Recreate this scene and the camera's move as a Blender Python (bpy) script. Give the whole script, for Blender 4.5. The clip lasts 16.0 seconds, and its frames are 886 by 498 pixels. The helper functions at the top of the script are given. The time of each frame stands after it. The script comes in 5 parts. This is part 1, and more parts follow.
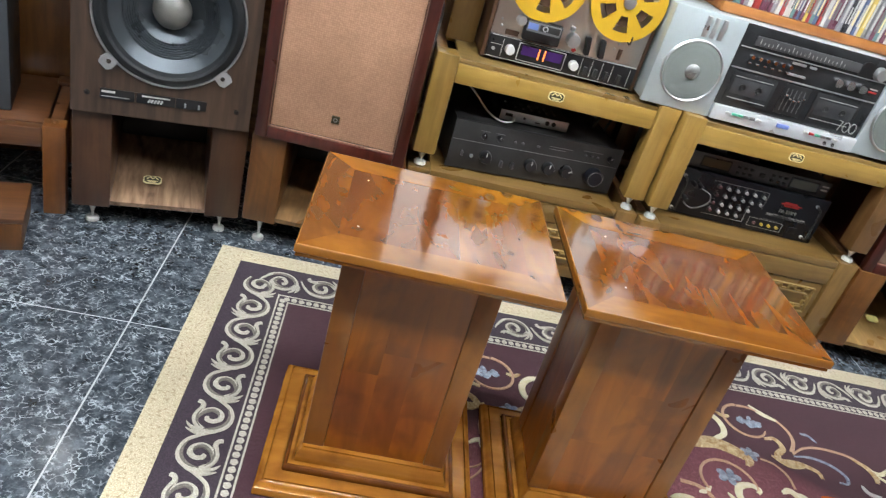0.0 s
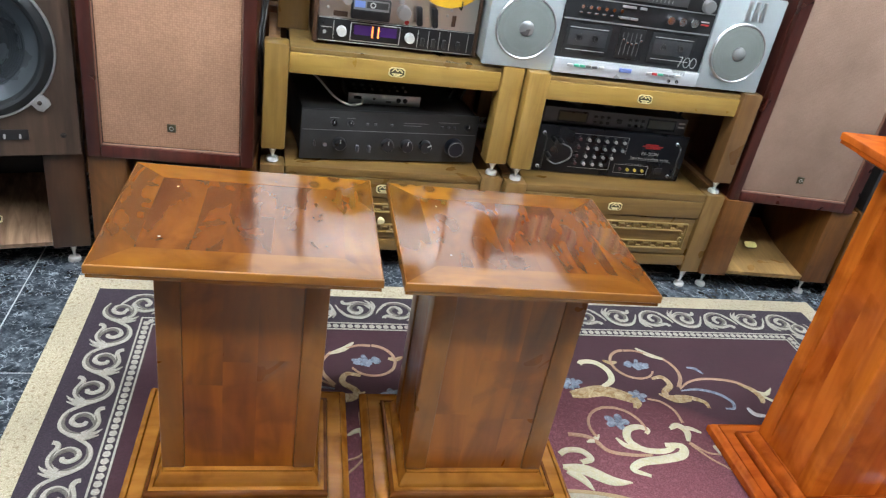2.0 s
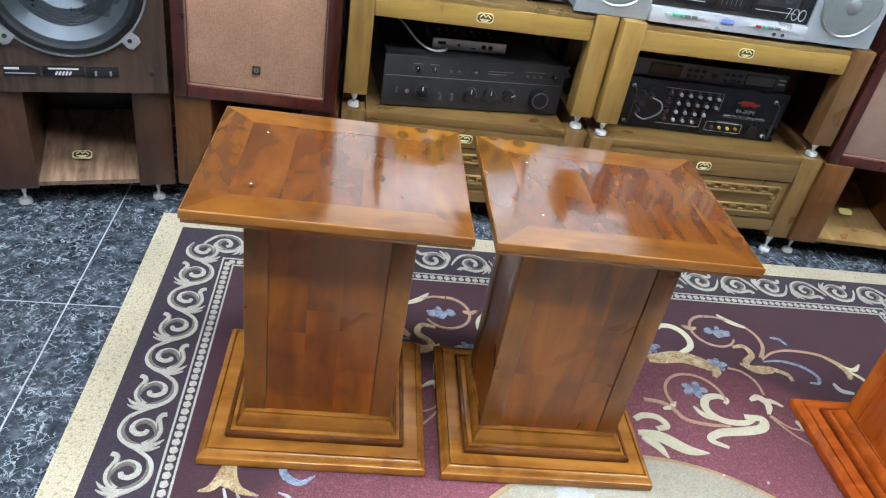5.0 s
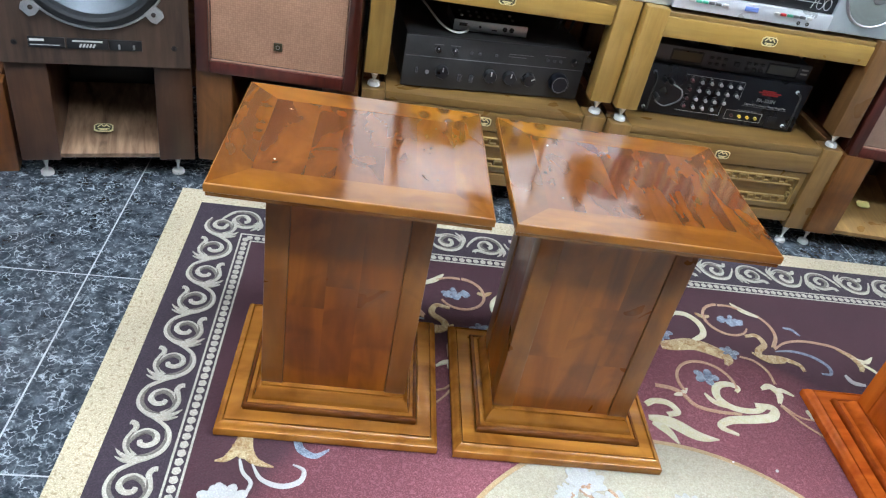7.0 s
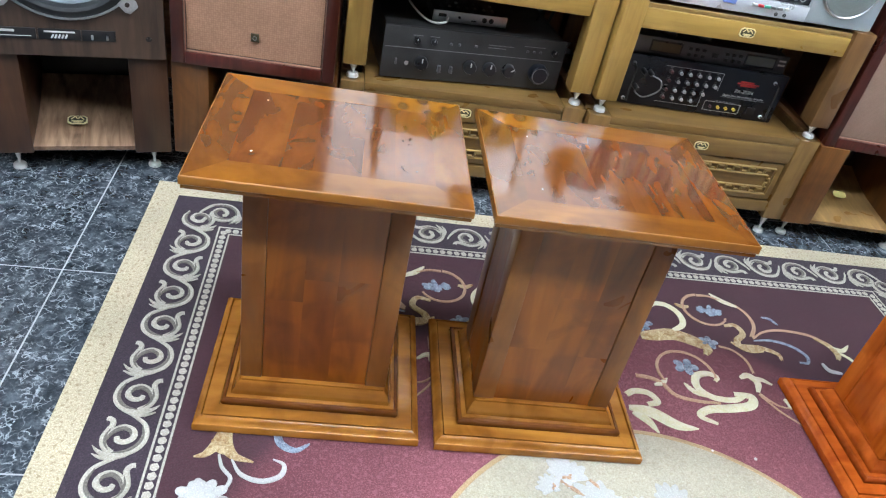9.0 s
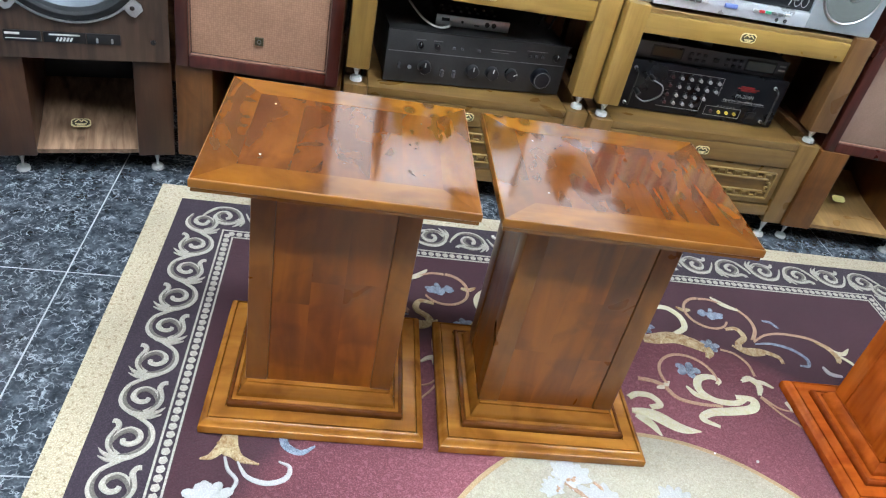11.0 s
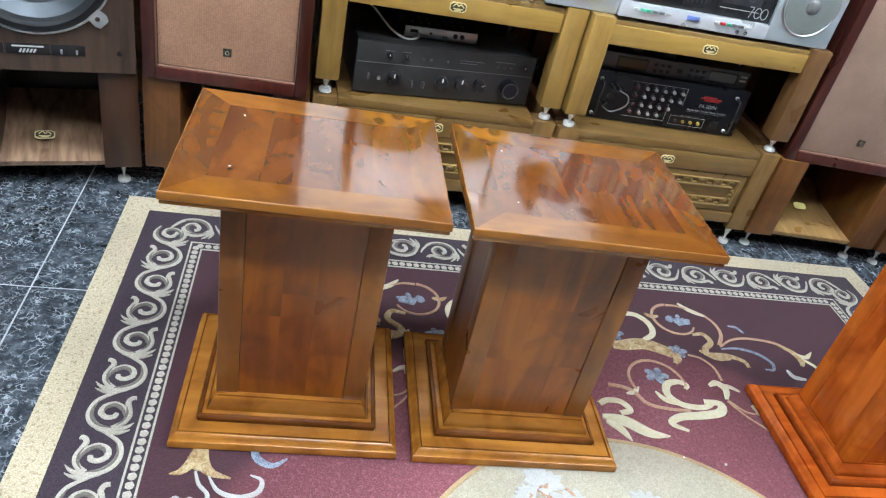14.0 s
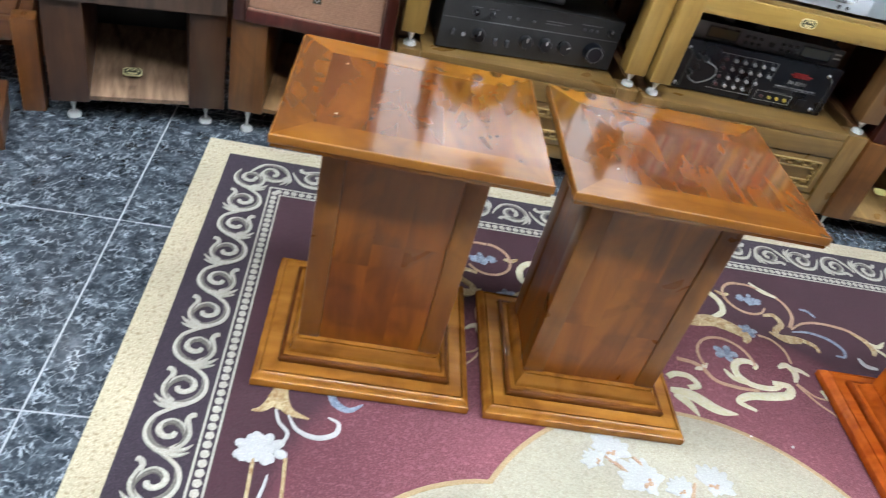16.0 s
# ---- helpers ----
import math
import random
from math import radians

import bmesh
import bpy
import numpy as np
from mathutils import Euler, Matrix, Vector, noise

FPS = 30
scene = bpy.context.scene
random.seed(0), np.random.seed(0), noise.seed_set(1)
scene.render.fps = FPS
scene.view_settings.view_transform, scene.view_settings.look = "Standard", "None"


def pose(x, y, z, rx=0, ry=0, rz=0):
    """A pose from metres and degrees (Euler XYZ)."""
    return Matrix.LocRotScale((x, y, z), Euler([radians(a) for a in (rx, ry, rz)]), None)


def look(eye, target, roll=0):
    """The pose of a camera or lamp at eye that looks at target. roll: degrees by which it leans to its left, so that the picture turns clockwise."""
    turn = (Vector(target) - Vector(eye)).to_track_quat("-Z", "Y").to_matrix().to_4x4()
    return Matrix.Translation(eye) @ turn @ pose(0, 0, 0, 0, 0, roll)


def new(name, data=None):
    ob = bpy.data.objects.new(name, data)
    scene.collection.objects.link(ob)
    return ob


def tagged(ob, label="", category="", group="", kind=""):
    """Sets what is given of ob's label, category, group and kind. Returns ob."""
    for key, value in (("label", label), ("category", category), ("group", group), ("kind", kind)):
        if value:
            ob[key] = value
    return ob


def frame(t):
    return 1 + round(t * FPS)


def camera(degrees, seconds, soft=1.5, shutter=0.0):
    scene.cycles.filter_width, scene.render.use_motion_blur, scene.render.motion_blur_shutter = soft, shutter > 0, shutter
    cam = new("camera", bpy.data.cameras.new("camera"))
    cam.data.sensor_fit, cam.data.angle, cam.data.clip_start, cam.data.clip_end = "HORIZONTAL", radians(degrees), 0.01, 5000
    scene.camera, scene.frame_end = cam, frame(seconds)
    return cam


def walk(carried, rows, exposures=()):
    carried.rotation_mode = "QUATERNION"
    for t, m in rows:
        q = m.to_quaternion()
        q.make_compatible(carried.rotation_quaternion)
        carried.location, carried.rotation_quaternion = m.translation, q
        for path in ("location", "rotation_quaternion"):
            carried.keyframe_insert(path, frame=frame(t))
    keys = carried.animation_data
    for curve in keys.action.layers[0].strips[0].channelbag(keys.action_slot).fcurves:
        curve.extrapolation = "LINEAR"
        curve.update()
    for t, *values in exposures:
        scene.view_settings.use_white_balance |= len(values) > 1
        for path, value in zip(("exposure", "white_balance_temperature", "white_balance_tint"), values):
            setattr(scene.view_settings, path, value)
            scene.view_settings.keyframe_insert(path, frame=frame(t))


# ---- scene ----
cam = camera(62.7, 16.0, soft=1.2, shutter=0.4)
PATH = [
    (0, (0.044, 0.208, 0.937), (0.277, 1.946, -0.025), 16.5),
    (0.5, (0.038, 0.22, 0.928), (0.349, 1.935, -0.053), 16.2),
    (1, (0.085, 0.229, 0.929), (0.402, 1.941, -0.056), 13.0),
    (1.5, (0.168, 0.227, 0.952), (0.52, 1.942, -0.015), 10.9),
    (2, (0.212, 0.218, 0.952), (0.603, 1.927, -0.009), 10.0),
    (2.5, (0.22, 0.217, 0.953), (0.642, 1.918, -0.01), 9.5),
    (3, (0.212, 0.216, 0.947), (0.644, 1.902, -0.036), 9.6),
    (3.5, (0.202, 0.227, 0.95), (0.627, 1.9, -0.061), 9.8),
    (4, (0.192, 0.238, 0.951), (0.56, 1.888, -0.118), 10.0),
    (4.5, (0.183, 0.252, 0.947), (0.464, 1.902, -0.147), 10.1),
    (4.7, (0.18, 0.252, 0.947), (0.436, 1.901, -0.156), 10.0),
    (6.8, (0.165, 0.242, 0.943), (0.374, 1.866, -0.206), 11.3),
    (7, (0.164, 0.242, 0.945), (0.382, 1.862, -0.207), 11.5),
    (7.5, (0.166, 0.24, 0.944), (0.401, 1.858, -0.208), 11.7),
    (8, (0.164, 0.242, 0.944), (0.416, 1.856, -0.21), 11.9),
    (8.5, (0.166, 0.244, 0.944), (0.428, 1.855, -0.212), 12.1),
    (9, (0.168, 0.246, 0.942), (0.437, 1.853, -0.219), 12.2),
    (11.5, (0.152, 0.24, 0.943), (0.437, 1.855, -0.202), 12.7),
    (12, (0.154, 0.239, 0.945), (0.454, 1.857, -0.191), 13.0),
    (12.5, (0.152, 0.239, 0.946), (0.464, 1.861, -0.181), 13.3),
    (13, (0.148, 0.24, 0.946), (0.474, 1.863, -0.176), 13.5),
    (13.5, (0.149, 0.239, 0.946), (0.486, 1.863, -0.171), 13.4),
    (14, (0.152, 0.237, 0.946), (0.506, 1.859, -0.169), 13.3),
    (14.5, (0.151, 0.236, 0.946), (0.521, 1.855, -0.169), 13.2),
    (15, (0.153, 0.23, 0.947), (0.525, 1.838, -0.183), 13.7),
    (15.5, (0.146, 0.23, 0.942), (0.486, 1.822, -0.22), 14.3),
    (16, (0.079, 0.235, 0.929), (0.346, 1.798, -0.29), 15.8),
]
walk(cam, [(t, look(eye, target, roll)) for t, eye, target, roll in PATH],
     [(0.0, 0.0, 6800, 10), (2.0, 0.0, 6480, 9), (4.5, 0.0, 6100, 9), (8.0, 0.0, 6150, 9), (12.0, 0.0, 6200, 9), (16.0, 0.0, 6250, 9)])

# ---- light and room numbers ----
world = bpy.data.worlds.new("room_air")
world.use_nodes = True
world.node_tree.nodes["Background"].inputs["Color"].default_value = (0.9, 0.95, 1.0, 1)
world.node_tree.nodes["Background"].inputs["Strength"].default_value = 0.005
scene.world = world
LAMP = 40.0
ROOM = (-3.2, 4.6, -4.2, 7.4, 2.75)
scene.view_settings.exposure = 0.0


# ---- materials ----
def mat(name, color, rough=0.5, metal=0.0, coat=0.0, coat_rough=0.05):
    m = bpy.data.materials.new(name)
    m.use_nodes = True
    b = m.node_tree.nodes["Principled BSDF"]
    b.inputs["Base Color"].default_value = (*color, 1)
    b.inputs["Roughness"].default_value = rough
    b.inputs["Metallic"].default_value = metal
    b.inputs["Coat Weight"].default_value = coat
    b.inputs["Coat Roughness"].default_value = coat_rough
    return m


class Nodes:
    """Short hand for a material's node tree."""

    def __init__(self, m):
        self.t = m.node_tree
        self.b = self.t.nodes["Principled BSDF"]

    def add(self, kind, **values):
        n = self.t.nodes.new(kind)
        for k, v in values.items():
            n.inputs[k.replace("_", " ")].default_value = v
        return n

    def link(self, a, b):
        self.t.links.new(a, b)

    def coords(self, scale=(1, 1, 1), scatter=0.0):
        tc = self.t.nodes.new("ShaderNodeTexCoord")
        mp = self.t.nodes.new("ShaderNodeMapping")
        mp.inputs["Scale"].default_value = scale
        src = tc.outputs["Object"]
        if scatter:
            oi = self.t.nodes.new("ShaderNodeObjectInfo")
            mul = self.t.nodes.new("ShaderNodeVectorMath")
            mul.operation = "MULTIPLY_ADD"
            self.link(oi.outputs["Random"], mul.inputs[0])
            mul.inputs[1].default_value = (scatter, scatter * 1.7, scatter * 0.6)
            self.link(src, mul.inputs[2])
            src = mul.outputs[0]
        self.link(src, mp.inputs["Vector"])
        return mp.outputs["Vector"]

    def noise(self, vec, scale, detail=4.0, rough=0.55, distortion=0.0):
        n = self.add("ShaderNodeTexNoise", Scale=scale, Detail=detail, Roughness=rough, Distortion=distortion)
        self.link(vec, n.inputs["Vector"])
        return n.outputs["Fac"]

    def ramp(self, fac, stops):
        r = self.t.nodes.new("ShaderNodeValToRGB")
        e = r.color_ramp.elements
        while len(e) < len(stops):
            e.new(0.5)
        for el, (p, c) in zip(e, stops):
            el.position = p
            el.color = (*c, 1) if len(c) == 3 else c
        self.link(fac, r.inputs["Fac"])
        return r.outputs["Color"]

    def mix(self, fac, a, b, mode="MIX"):
        m = self.t.nodes.new("ShaderNodeMix")
        m.data_type, m.blend_type = "RGBA", mode
        for socket, v in ((m.inputs[0], fac), (m.inputs[6], a), (m.inputs[7], b)):
            if isinstance(v, (int, float)):
                socket.default_value = v
            elif isinstance(v, tuple):
                socket.default_value = (*v, 1)
            else:
                self.link(v, socket)
        return m.outputs[2]

    def math(self, op, a, b=0.0):
        m = self.t.nodes.new("ShaderNodeMath")
        m.operation = op
        for socket, v in zip(m.inputs, (a, b)):
            if isinstance(v, (int, float)):
                socket.default_value = v
            else:
                self.link(v, socket)
        return m.outputs[0]

    def bump(self, height, strength=0.2, distance=0.001, coat=False):
        n = self.add("ShaderNodeBump", Strength=strength, Distance=distance)
        self.link(height, n.inputs["Height"])
        self.link(n.outputs["Normal"], self.b.inputs["Coat Normal" if coat else "Normal"])


def wood(name, dark, light, axis="Z", rough=0.35, coat=0.0, coat_rough=0.05, spread=0.35, knots=0.5, ripple=0.0, streak=0.55, gloss=1.5, stretch=0.09, figure_size=14, patch=9):
    """Planed timber with its grain along one axis; alike pieces differ in tone."""
    m = mat(name, light, rough, 0, coat, coat_rough)
    n = Nodes(m)
    k = {"X": 0, "Y": 1, "Z": 2}[axis]
    long_scale = [1.0, 1.0, 1.0]
    long_scale[k] = stretch
    vec = n.coords(tuple(long_scale), 7.0)
    grain = n.noise(vec, 70, 5, 0.6, 0.6)
    figure = n.noise(vec, figure_size, 3, 0.5, 1.8)
    mixed = n.math("ADD", n.math("MULTIPLY", grain, streak), n.math("MULTIPLY", figure, 1.05 - streak))
    mid = tuple((a + b) / 2 for a, b in zip(dark, light))
    col = n.ramp(mixed, [(0.36, dark), (0.52, mid), (0.68, light)])
    blot = n.noise(n.coords((1, 1, 1), 5.0), patch, 3, 0.5, 0.9)
    shade = n.ramp(blot, [(0.36, tuple(1 - knots * c for c in (0.6, 0.75, 0.85))), (0.52, (1, 1, 1))])
    col = n.mix(1.0, col, shade, "MULTIPLY")
    oi = n.t.nodes.new("ShaderNodeObjectInfo")
    tone = n.math("ADD", n.math("MULTIPLY", oi.outputs["Random"], spread * 2), 1 - spread)
    hsv = n.add("ShaderNodeHueSaturation")
    n.link(col, hsv.inputs["Color"])
    n.link(tone, hsv.inputs["Value"])
    n.link(hsv.outputs["Color"], n.b.inputs["Base Color"])
    n.bump(grain, 0.12, 0.0006)
    n.b.inputs["Coat IOR"].default_value = gloss
    if coat > 0.55:
        n.b.inputs["Specular IOR Level"].default_value = 0.0
    if ripple:
        n.bump(n.noise(n.coords((1, 1, 1), 3.0), 13, 2, 0.5), ripple, 0.0025, coat=True)
    rr = n.ramp(blot, [(0.3, (rough * 0.8,) * 3), (0.7, (rough * 1.25,) * 3)])
    n.link(rr, n.b.inputs["Roughness"])
    return m


def painted(name, color, rough=0.5, metal=0.0, vary=0.12, grain=400, bump=0.05, coat=0.0):
    """Paint, plastic or metal with slight wear and a fine surface."""
    m = mat(name, color, rough, metal, coat)
    n = Nodes(m)
    vec = n.coords((1, 1, 1), 3.0)
    big = n.noise(vec, 12, 4, 0.6)
    fine = n.noise(vec, grain, 2, 0.5)
    col = n.ramp(n.math("ADD", n.math("MULTIPLY", big, 0.75), n.math("MULTIPLY", fine, 0.25)),
                 [(0.35, tuple(c * (1 - vary) for c in color)), (0.65, tuple(min(1, c * (1 + vary)) for c in color))])
    n.link(col, n.b.inputs["Base Color"])
    n.link(n.ramp(big, [(0.3, (rough * 0.8,) * 3), (0.7, (min(1, rough * 1.25),) * 3)]), n.b.inputs["Roughness"])
    if bump:
        n.bump(fine, bump, 0.0005)
    return m


def glowing(name, color, strength):
    m = mat(name, color, 0.4)
    b = m.node_tree.nodes["Principled BSDF"]
    b.inputs["Emission Color"].default_value = (*color, 1)
    b.inputs["Emission Strength"].default_value = strength
    return m


AMBER = dict(rough=0.32, coat=1.0, coat_rough=0.08, ripple=0.18, streak=0.12, knots=0.5, gloss=1.68, stretch=0.30, figure_size=11, patch=11)
AMBER_SOFT = dict(rough=0.34, coat=0.36, coat_rough=0.11, ripple=0.3, streak=0.14, knots=0.62, gloss=1.36, stretch=0.16, figure_size=11, patch=10)
amber_z = wood("amber_teak_upright", (0.140, 0.044, 0.005), (0.255, 0.090, 0.010), "Z", spread=0.07, **dict(AMBER_SOFT, knots=0.35))
amber_x = wood("amber_teak_along", (0.128, 0.040, 0.0045), (0.228, 0.080, 0.008), "X", spread=0.08, **dict(AMBER, coat_rough=0.10, gloss=1.65, knots=0.35))
amber_edge = wood("amber_edge_strip", (0.190, 0.068, 0.007), (0.30, 0.112, 0.011), "X", spread=0.05, **dict(AMBER, coat=0.5, coat_rough=0.25, gloss=1.4, knots=0.3))
amber_foot = wood("amber_plinth_boards", (0.245, 0.089, 0.012), (0.46, 0.190, 0.028), "X", spread=0.06, **dict(AMBER, coat=0.8, coat_rough=0.18, gloss=1.5, knots=0.5, stretch=0.10))
amber_bead = wood("amber_bead_strip", (0.115, 0.032, 0.006), (0.21, 0.070, 0.012), "X", spread=0.06, **dict(AMBER, coat_rough=0.10, gloss=1.6, knots=0.4))
amber_y = wood("amber_teak_deep", (0.095, 0.027, 0.0035), (0.180, 0.060, 0.0065), "Y", spread=0.10, **dict(AMBER, knots=0.35))
amber_panel = wood("amber_panel_boards", (0.130, 0.030, 0.0022), (0.285, 0.086, 0.0055), "Z", spread=0.10, **dict(AMBER_SOFT, knots=0.55))
amber_top = wood("amber_top_boards", (0.090, 0.022, 0.003), (0.170, 0.051, 0.006), "Y", spread=0.06, **dict(AMBER, knots=0.42))


def knotty(m, side):
    """Dark oval knots towards one end of a board."""
    n = Nodes(m)
    plain = n.b.inputs["Base Color"].links[0].from_socket
    vec = n.coords((1.0, 0.7, 1.0))
    vor = n.add("ShaderNodeTexVoronoi", Scale=36.0, Randomness=0.8)
    n.link(vec, vor.inputs["Vector"])
    spot = n.ramp(vor.outputs["Distance"], [(0.26, (0.9, 0.9, 0.9)), (0.46, (0, 0, 0))])
    tc = n.t.nodes.new("ShaderNodeTexCoord")
    sep = n.t.nodes.new("ShaderNodeSeparateXYZ")
    n.link(tc.outputs["Object"], sep.inputs[0])
    where = n.ramp(n.math("MULTIPLY", sep.outputs["X"], side), [(0.05, (0, 0, 0)), (0.085, (1, 1, 1))])
    fac = n.mix(1.0, spot, where, "MULTIPLY")
    golden = n.mix(n.mix(1.0, where, (0.35, 0.35, 0.35), "MULTIPLY"), plain, (0.36, 0.140, 0.012))
    n.link(n.mix(fac, golden, (0.085, 0.022, 0.005)), n.b.inputs["Base Color"])
    return m


KNOT = dict(AMBER, coat_rough=0.10, gloss=1.65, knots=0.2)
amber_knot_near = knotty(wood("amber_knotty_end", (0.128, 0.040, 0.0045), (0.228, 0.080, 0.008), "X", spread=0.05, **KNOT), 1.0)
amber_knot_far = knotty(wood("amber_knotty_start", (0.128, 0.040, 0.0045), (0.228, 0.080, 0.008), "X", spread=0.05, **KNOT), -1.0)
RED = dict(rough=0.3, coat=0.6, coat_rough=0.09, ripple=0.25, streak=0.25)
red_z = wood("red_orange_upright", (0.42, 0.088, 0.010), (0.68, 0.178, 0.019), "Z", spread=0.10, **RED)
red_x = wood("red_orange_along", (0.32, 0.056, 0.008), (0.56, 0.126, 0.016), "X", spread=0.08, **RED)
red_panel = wood("red_orange_boards", (0.38, 0.072, 0.009), (0.60, 0.145, 0.016), "Z", spread=0.08, **RED)
red_bead = wood("red_orange_bead", (0.20, 0.034, 0.006), (0.36, 0.076, 0.012), "X", spread=0.08, **RED)
honey_x = wood("honey_wood_along", (0.31, 0.187, 0.043), (0.45, 0.280, 0.066), "X", 0.33, 0.5, 0.13, 0.06, 0.12)
honey_z = wood("honey_wood_upright", (0.25, 0.146, 0.036), (0.385, 0.232, 0.058), "Z", 0.33, 0.5, 0.13, 0.08, 0.16)
honey_top = wood("honey_shelf_top", (0.20, 0.125, 0.040), (0.31, 0.200, 0.066), "X", 0.33, 0.5, 0.13, 0.06, 0.2)
fret_wood = wood("fretwork_wood", (0.21, 0.135, 0.044), (0.32, 0.21, 0.070), "X", 0.33, 0.5, 0.13, 0.06, 0.15)
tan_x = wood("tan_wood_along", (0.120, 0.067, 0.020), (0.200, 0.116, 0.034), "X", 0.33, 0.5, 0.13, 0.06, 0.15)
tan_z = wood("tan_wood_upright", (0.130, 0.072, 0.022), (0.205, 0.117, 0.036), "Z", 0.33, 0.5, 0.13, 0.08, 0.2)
brown_z = wood("brown_wood_upright", (0.080, 0.029, 0.006), (0.160, 0.062, 0.012), "Z", 0.36, 0.3, 0.16, 0.1, 0.5)
rack_brown = wood("brown_rack_post", (0.13, 0.064, 0.022), (0.22, 0.112, 0.040), "Z", 0.33, 0.5, 0.13, 0.06, 0.2)
golden_y = wood("golden_board_deep", (0.22, 0.125, 0.042), (0.44, 0.275, 0.105), "Y", 0.33, 0.5, 0.13, 0.06, 0.3)
brown_x = wood("brown_wood_along", (0.12, 0.055, 0.022), (0.30, 0.16, 0.065), "X", 0.35, 0.4, 0.15, 0.2, 0.4)
brown_y = wood("brown_wood_deep", (0.11, 0.058, 0.024), (0.26, 0.15, 0.066), "Y", 0.33, 0.4, 0.15, 0.1, 0.3)
chest_z = wood("chestnut_upright", (0.070, 0.025, 0.006), (0.145, 0.056, 0.013), "Z", 0.36, 0.3, 0.15, 0.1, 0.5)
chest_x = wood("chestnut_along", (0.06, 0.022, 0.009), (0.14, 0.055, 0.02), "X", 0.33, 0.5, 0.12, 0.1, 0.4)
bench_leg = wood("reddish_bench_leg", (0.11, 0.036, 0.008), (0.21, 0.075, 0.016), "Z", 0.36, 0.4, 0.14, 0.1, 0.4)
walnut_z = wood("walnut_veneer", (0.024, 0.014, 0.0095), (0.088, 0.053, 0.036), "Z", 0.42, 0.15, 0.3, 0.06, 0.15)
walnut_post = wood("walnut_post", (0.038, 0.0155, 0.007), (0.082, 0.036, 0.017), "Z", 0.4, 0.25, 0.2, 0.1, 0.3)
walnut_y = wood("walnut_deep", (0.12, 0.074, 0.047), (0.40, 0.255, 0.160), "Y", 0.34, 0.8, 0.22, 0.06, 0.1, gloss=1.75)
cherry = wood("dark_cherry", (0.034, 0.006, 0.004), (0.082, 0.017, 0.011), "Z", 0.33, 0.5, 0.12, 0.08, 0.25)
shelf_wood = wood("orange_shelf_wood", (0.26, 0.09, 0.022), (0.48, 0.19, 0.05), "X", 0.4, 0.3, 0.2, 0.1, 0.3)
deck_side = wood("deck_side_walnut", (0.04, 0.022, 0.014), (0.12, 0.065, 0.04), "Z", 0.4)

white_metal = painted("white_metal", (0.78, 0.78, 0.75), 0.28, 0.35, 0.06)
chrome = painted("chrome", (0.78, 0.79, 0.8), 0.14, 1.0, 0.04, bump=0.0)
satin = painted("satin_aluminium", (0.62, 0.63, 0.64), 0.33, 0.9, 0.06)
clamp_metal = painted("cast_aluminium", (0.46, 0.47, 0.48), 0.38, 0.75, 0.25)
knob_grey = painted("worn_grey_cap", (0.44, 0.44, 0.43), 0.35, 0.2, 0.25)
gold = painted("gold_plate", (0.84, 0.73, 0.40), 0.35, 0.3, 0.08)
olive = painted("dark_badge", (0.06, 0.05, 0.025), 0.4, 0.3)
yellow_plate = painted("yellow_badge", (0.86, 0.78, 0.30), 0.35, 0.1)
black_metal = painted("black_metal", (0.036, 0.0355, 0.035), 0.42, 0.2, 0.25)
black_plastic = painted("black_plastic", (0.012, 0.012, 0.013), 0.32, 0.0, 0.3)
navy = painted("navy_panel", (0.0045, 0.0055, 0.009), 0.3, 0.1, 0.2)
grey_panel = painted("dark_grey_panel", (0.10, 0.10, 0.105), 0.38, 0.5, 0.12)
hair_line = painted("pale_marking", (0.55, 0.55, 0.53), 0.5)
mid_line = painted("grey_marking", (0.32, 0.32, 0.31), 0.5)
dim_line = painted("dim_marking", (0.16, 0.16, 0.16), 0.5)
box_silver = painted("silver_plastic", (0.55, 0.63, 0.655), 0.40, 0.5, 0.05)
box_dome = painted("grey_dome", (0.33, 0.34, 0.34), 0.28, 0.6, 0.1)
box_black = painted("smoked_panel", (0.02, 0.021, 0.023), 0.2, 0.0, 0.3)
smoked = painted("smoked_window", (0.042, 0.044, 0.047), 0.15, 0.0, 0.3)
box_light = painted("pale_button_strip", (0.68, 0.71, 0.74), 0.3, 0.4, 0.05)
cable_white = painted("white_rubber", (0.74, 0.73, 0.68), 0.45)
cable_black = painted("black_rubber", (0.015, 0.015, 0.015), 0.5)
beige_metal = painted("champagne_panel", (0.66, 0.60, 0.55), 0.35, 0.95, 0.05)
reel_yellow = painted("yellow_reel", (0.66, 0.40, 0.03), 0.35, 0.0, 0.05)
red_paint = painted("red_marking", (0.55, 0.03, 0.03), 0.4)
dark_red = painted("dark_red_cap", (0.085, 0.035, 0.038), 0.35)
mark_red = painted("dull_red_marking", (0.33, 0.022, 0.022), 0.4)
green_paint = painted("green_button", (0.08, 0.45, 0.28), 0.35)
blue_paint = painted("blue_button", (0.18, 0.26, 0.60), 0.35)
yellow_paint = painted("yellow_jack", (0.5, 0.36, 0.05), 0.35)
lcd = painted("lcd_glass", (0.105, 0.10, 0.072), 0.12, 0.0, 0.05, coat=1.0)
cone_grey = painted("woofer_cone", (0.075, 0.088, 0.100), 0.30, 0.6, 0.12)
cap_grey = painted("dust_cap", (0.17, 0.165, 0.15), 0.38, 0.35, 0.2)
strip_tan = painted("edge_strip", (0.30, 0.17, 0.12), 0.5)
rubber = painted("woofer_surround", (0.010, 0.012, 0.014), 0.5, 0.0, 0.2)
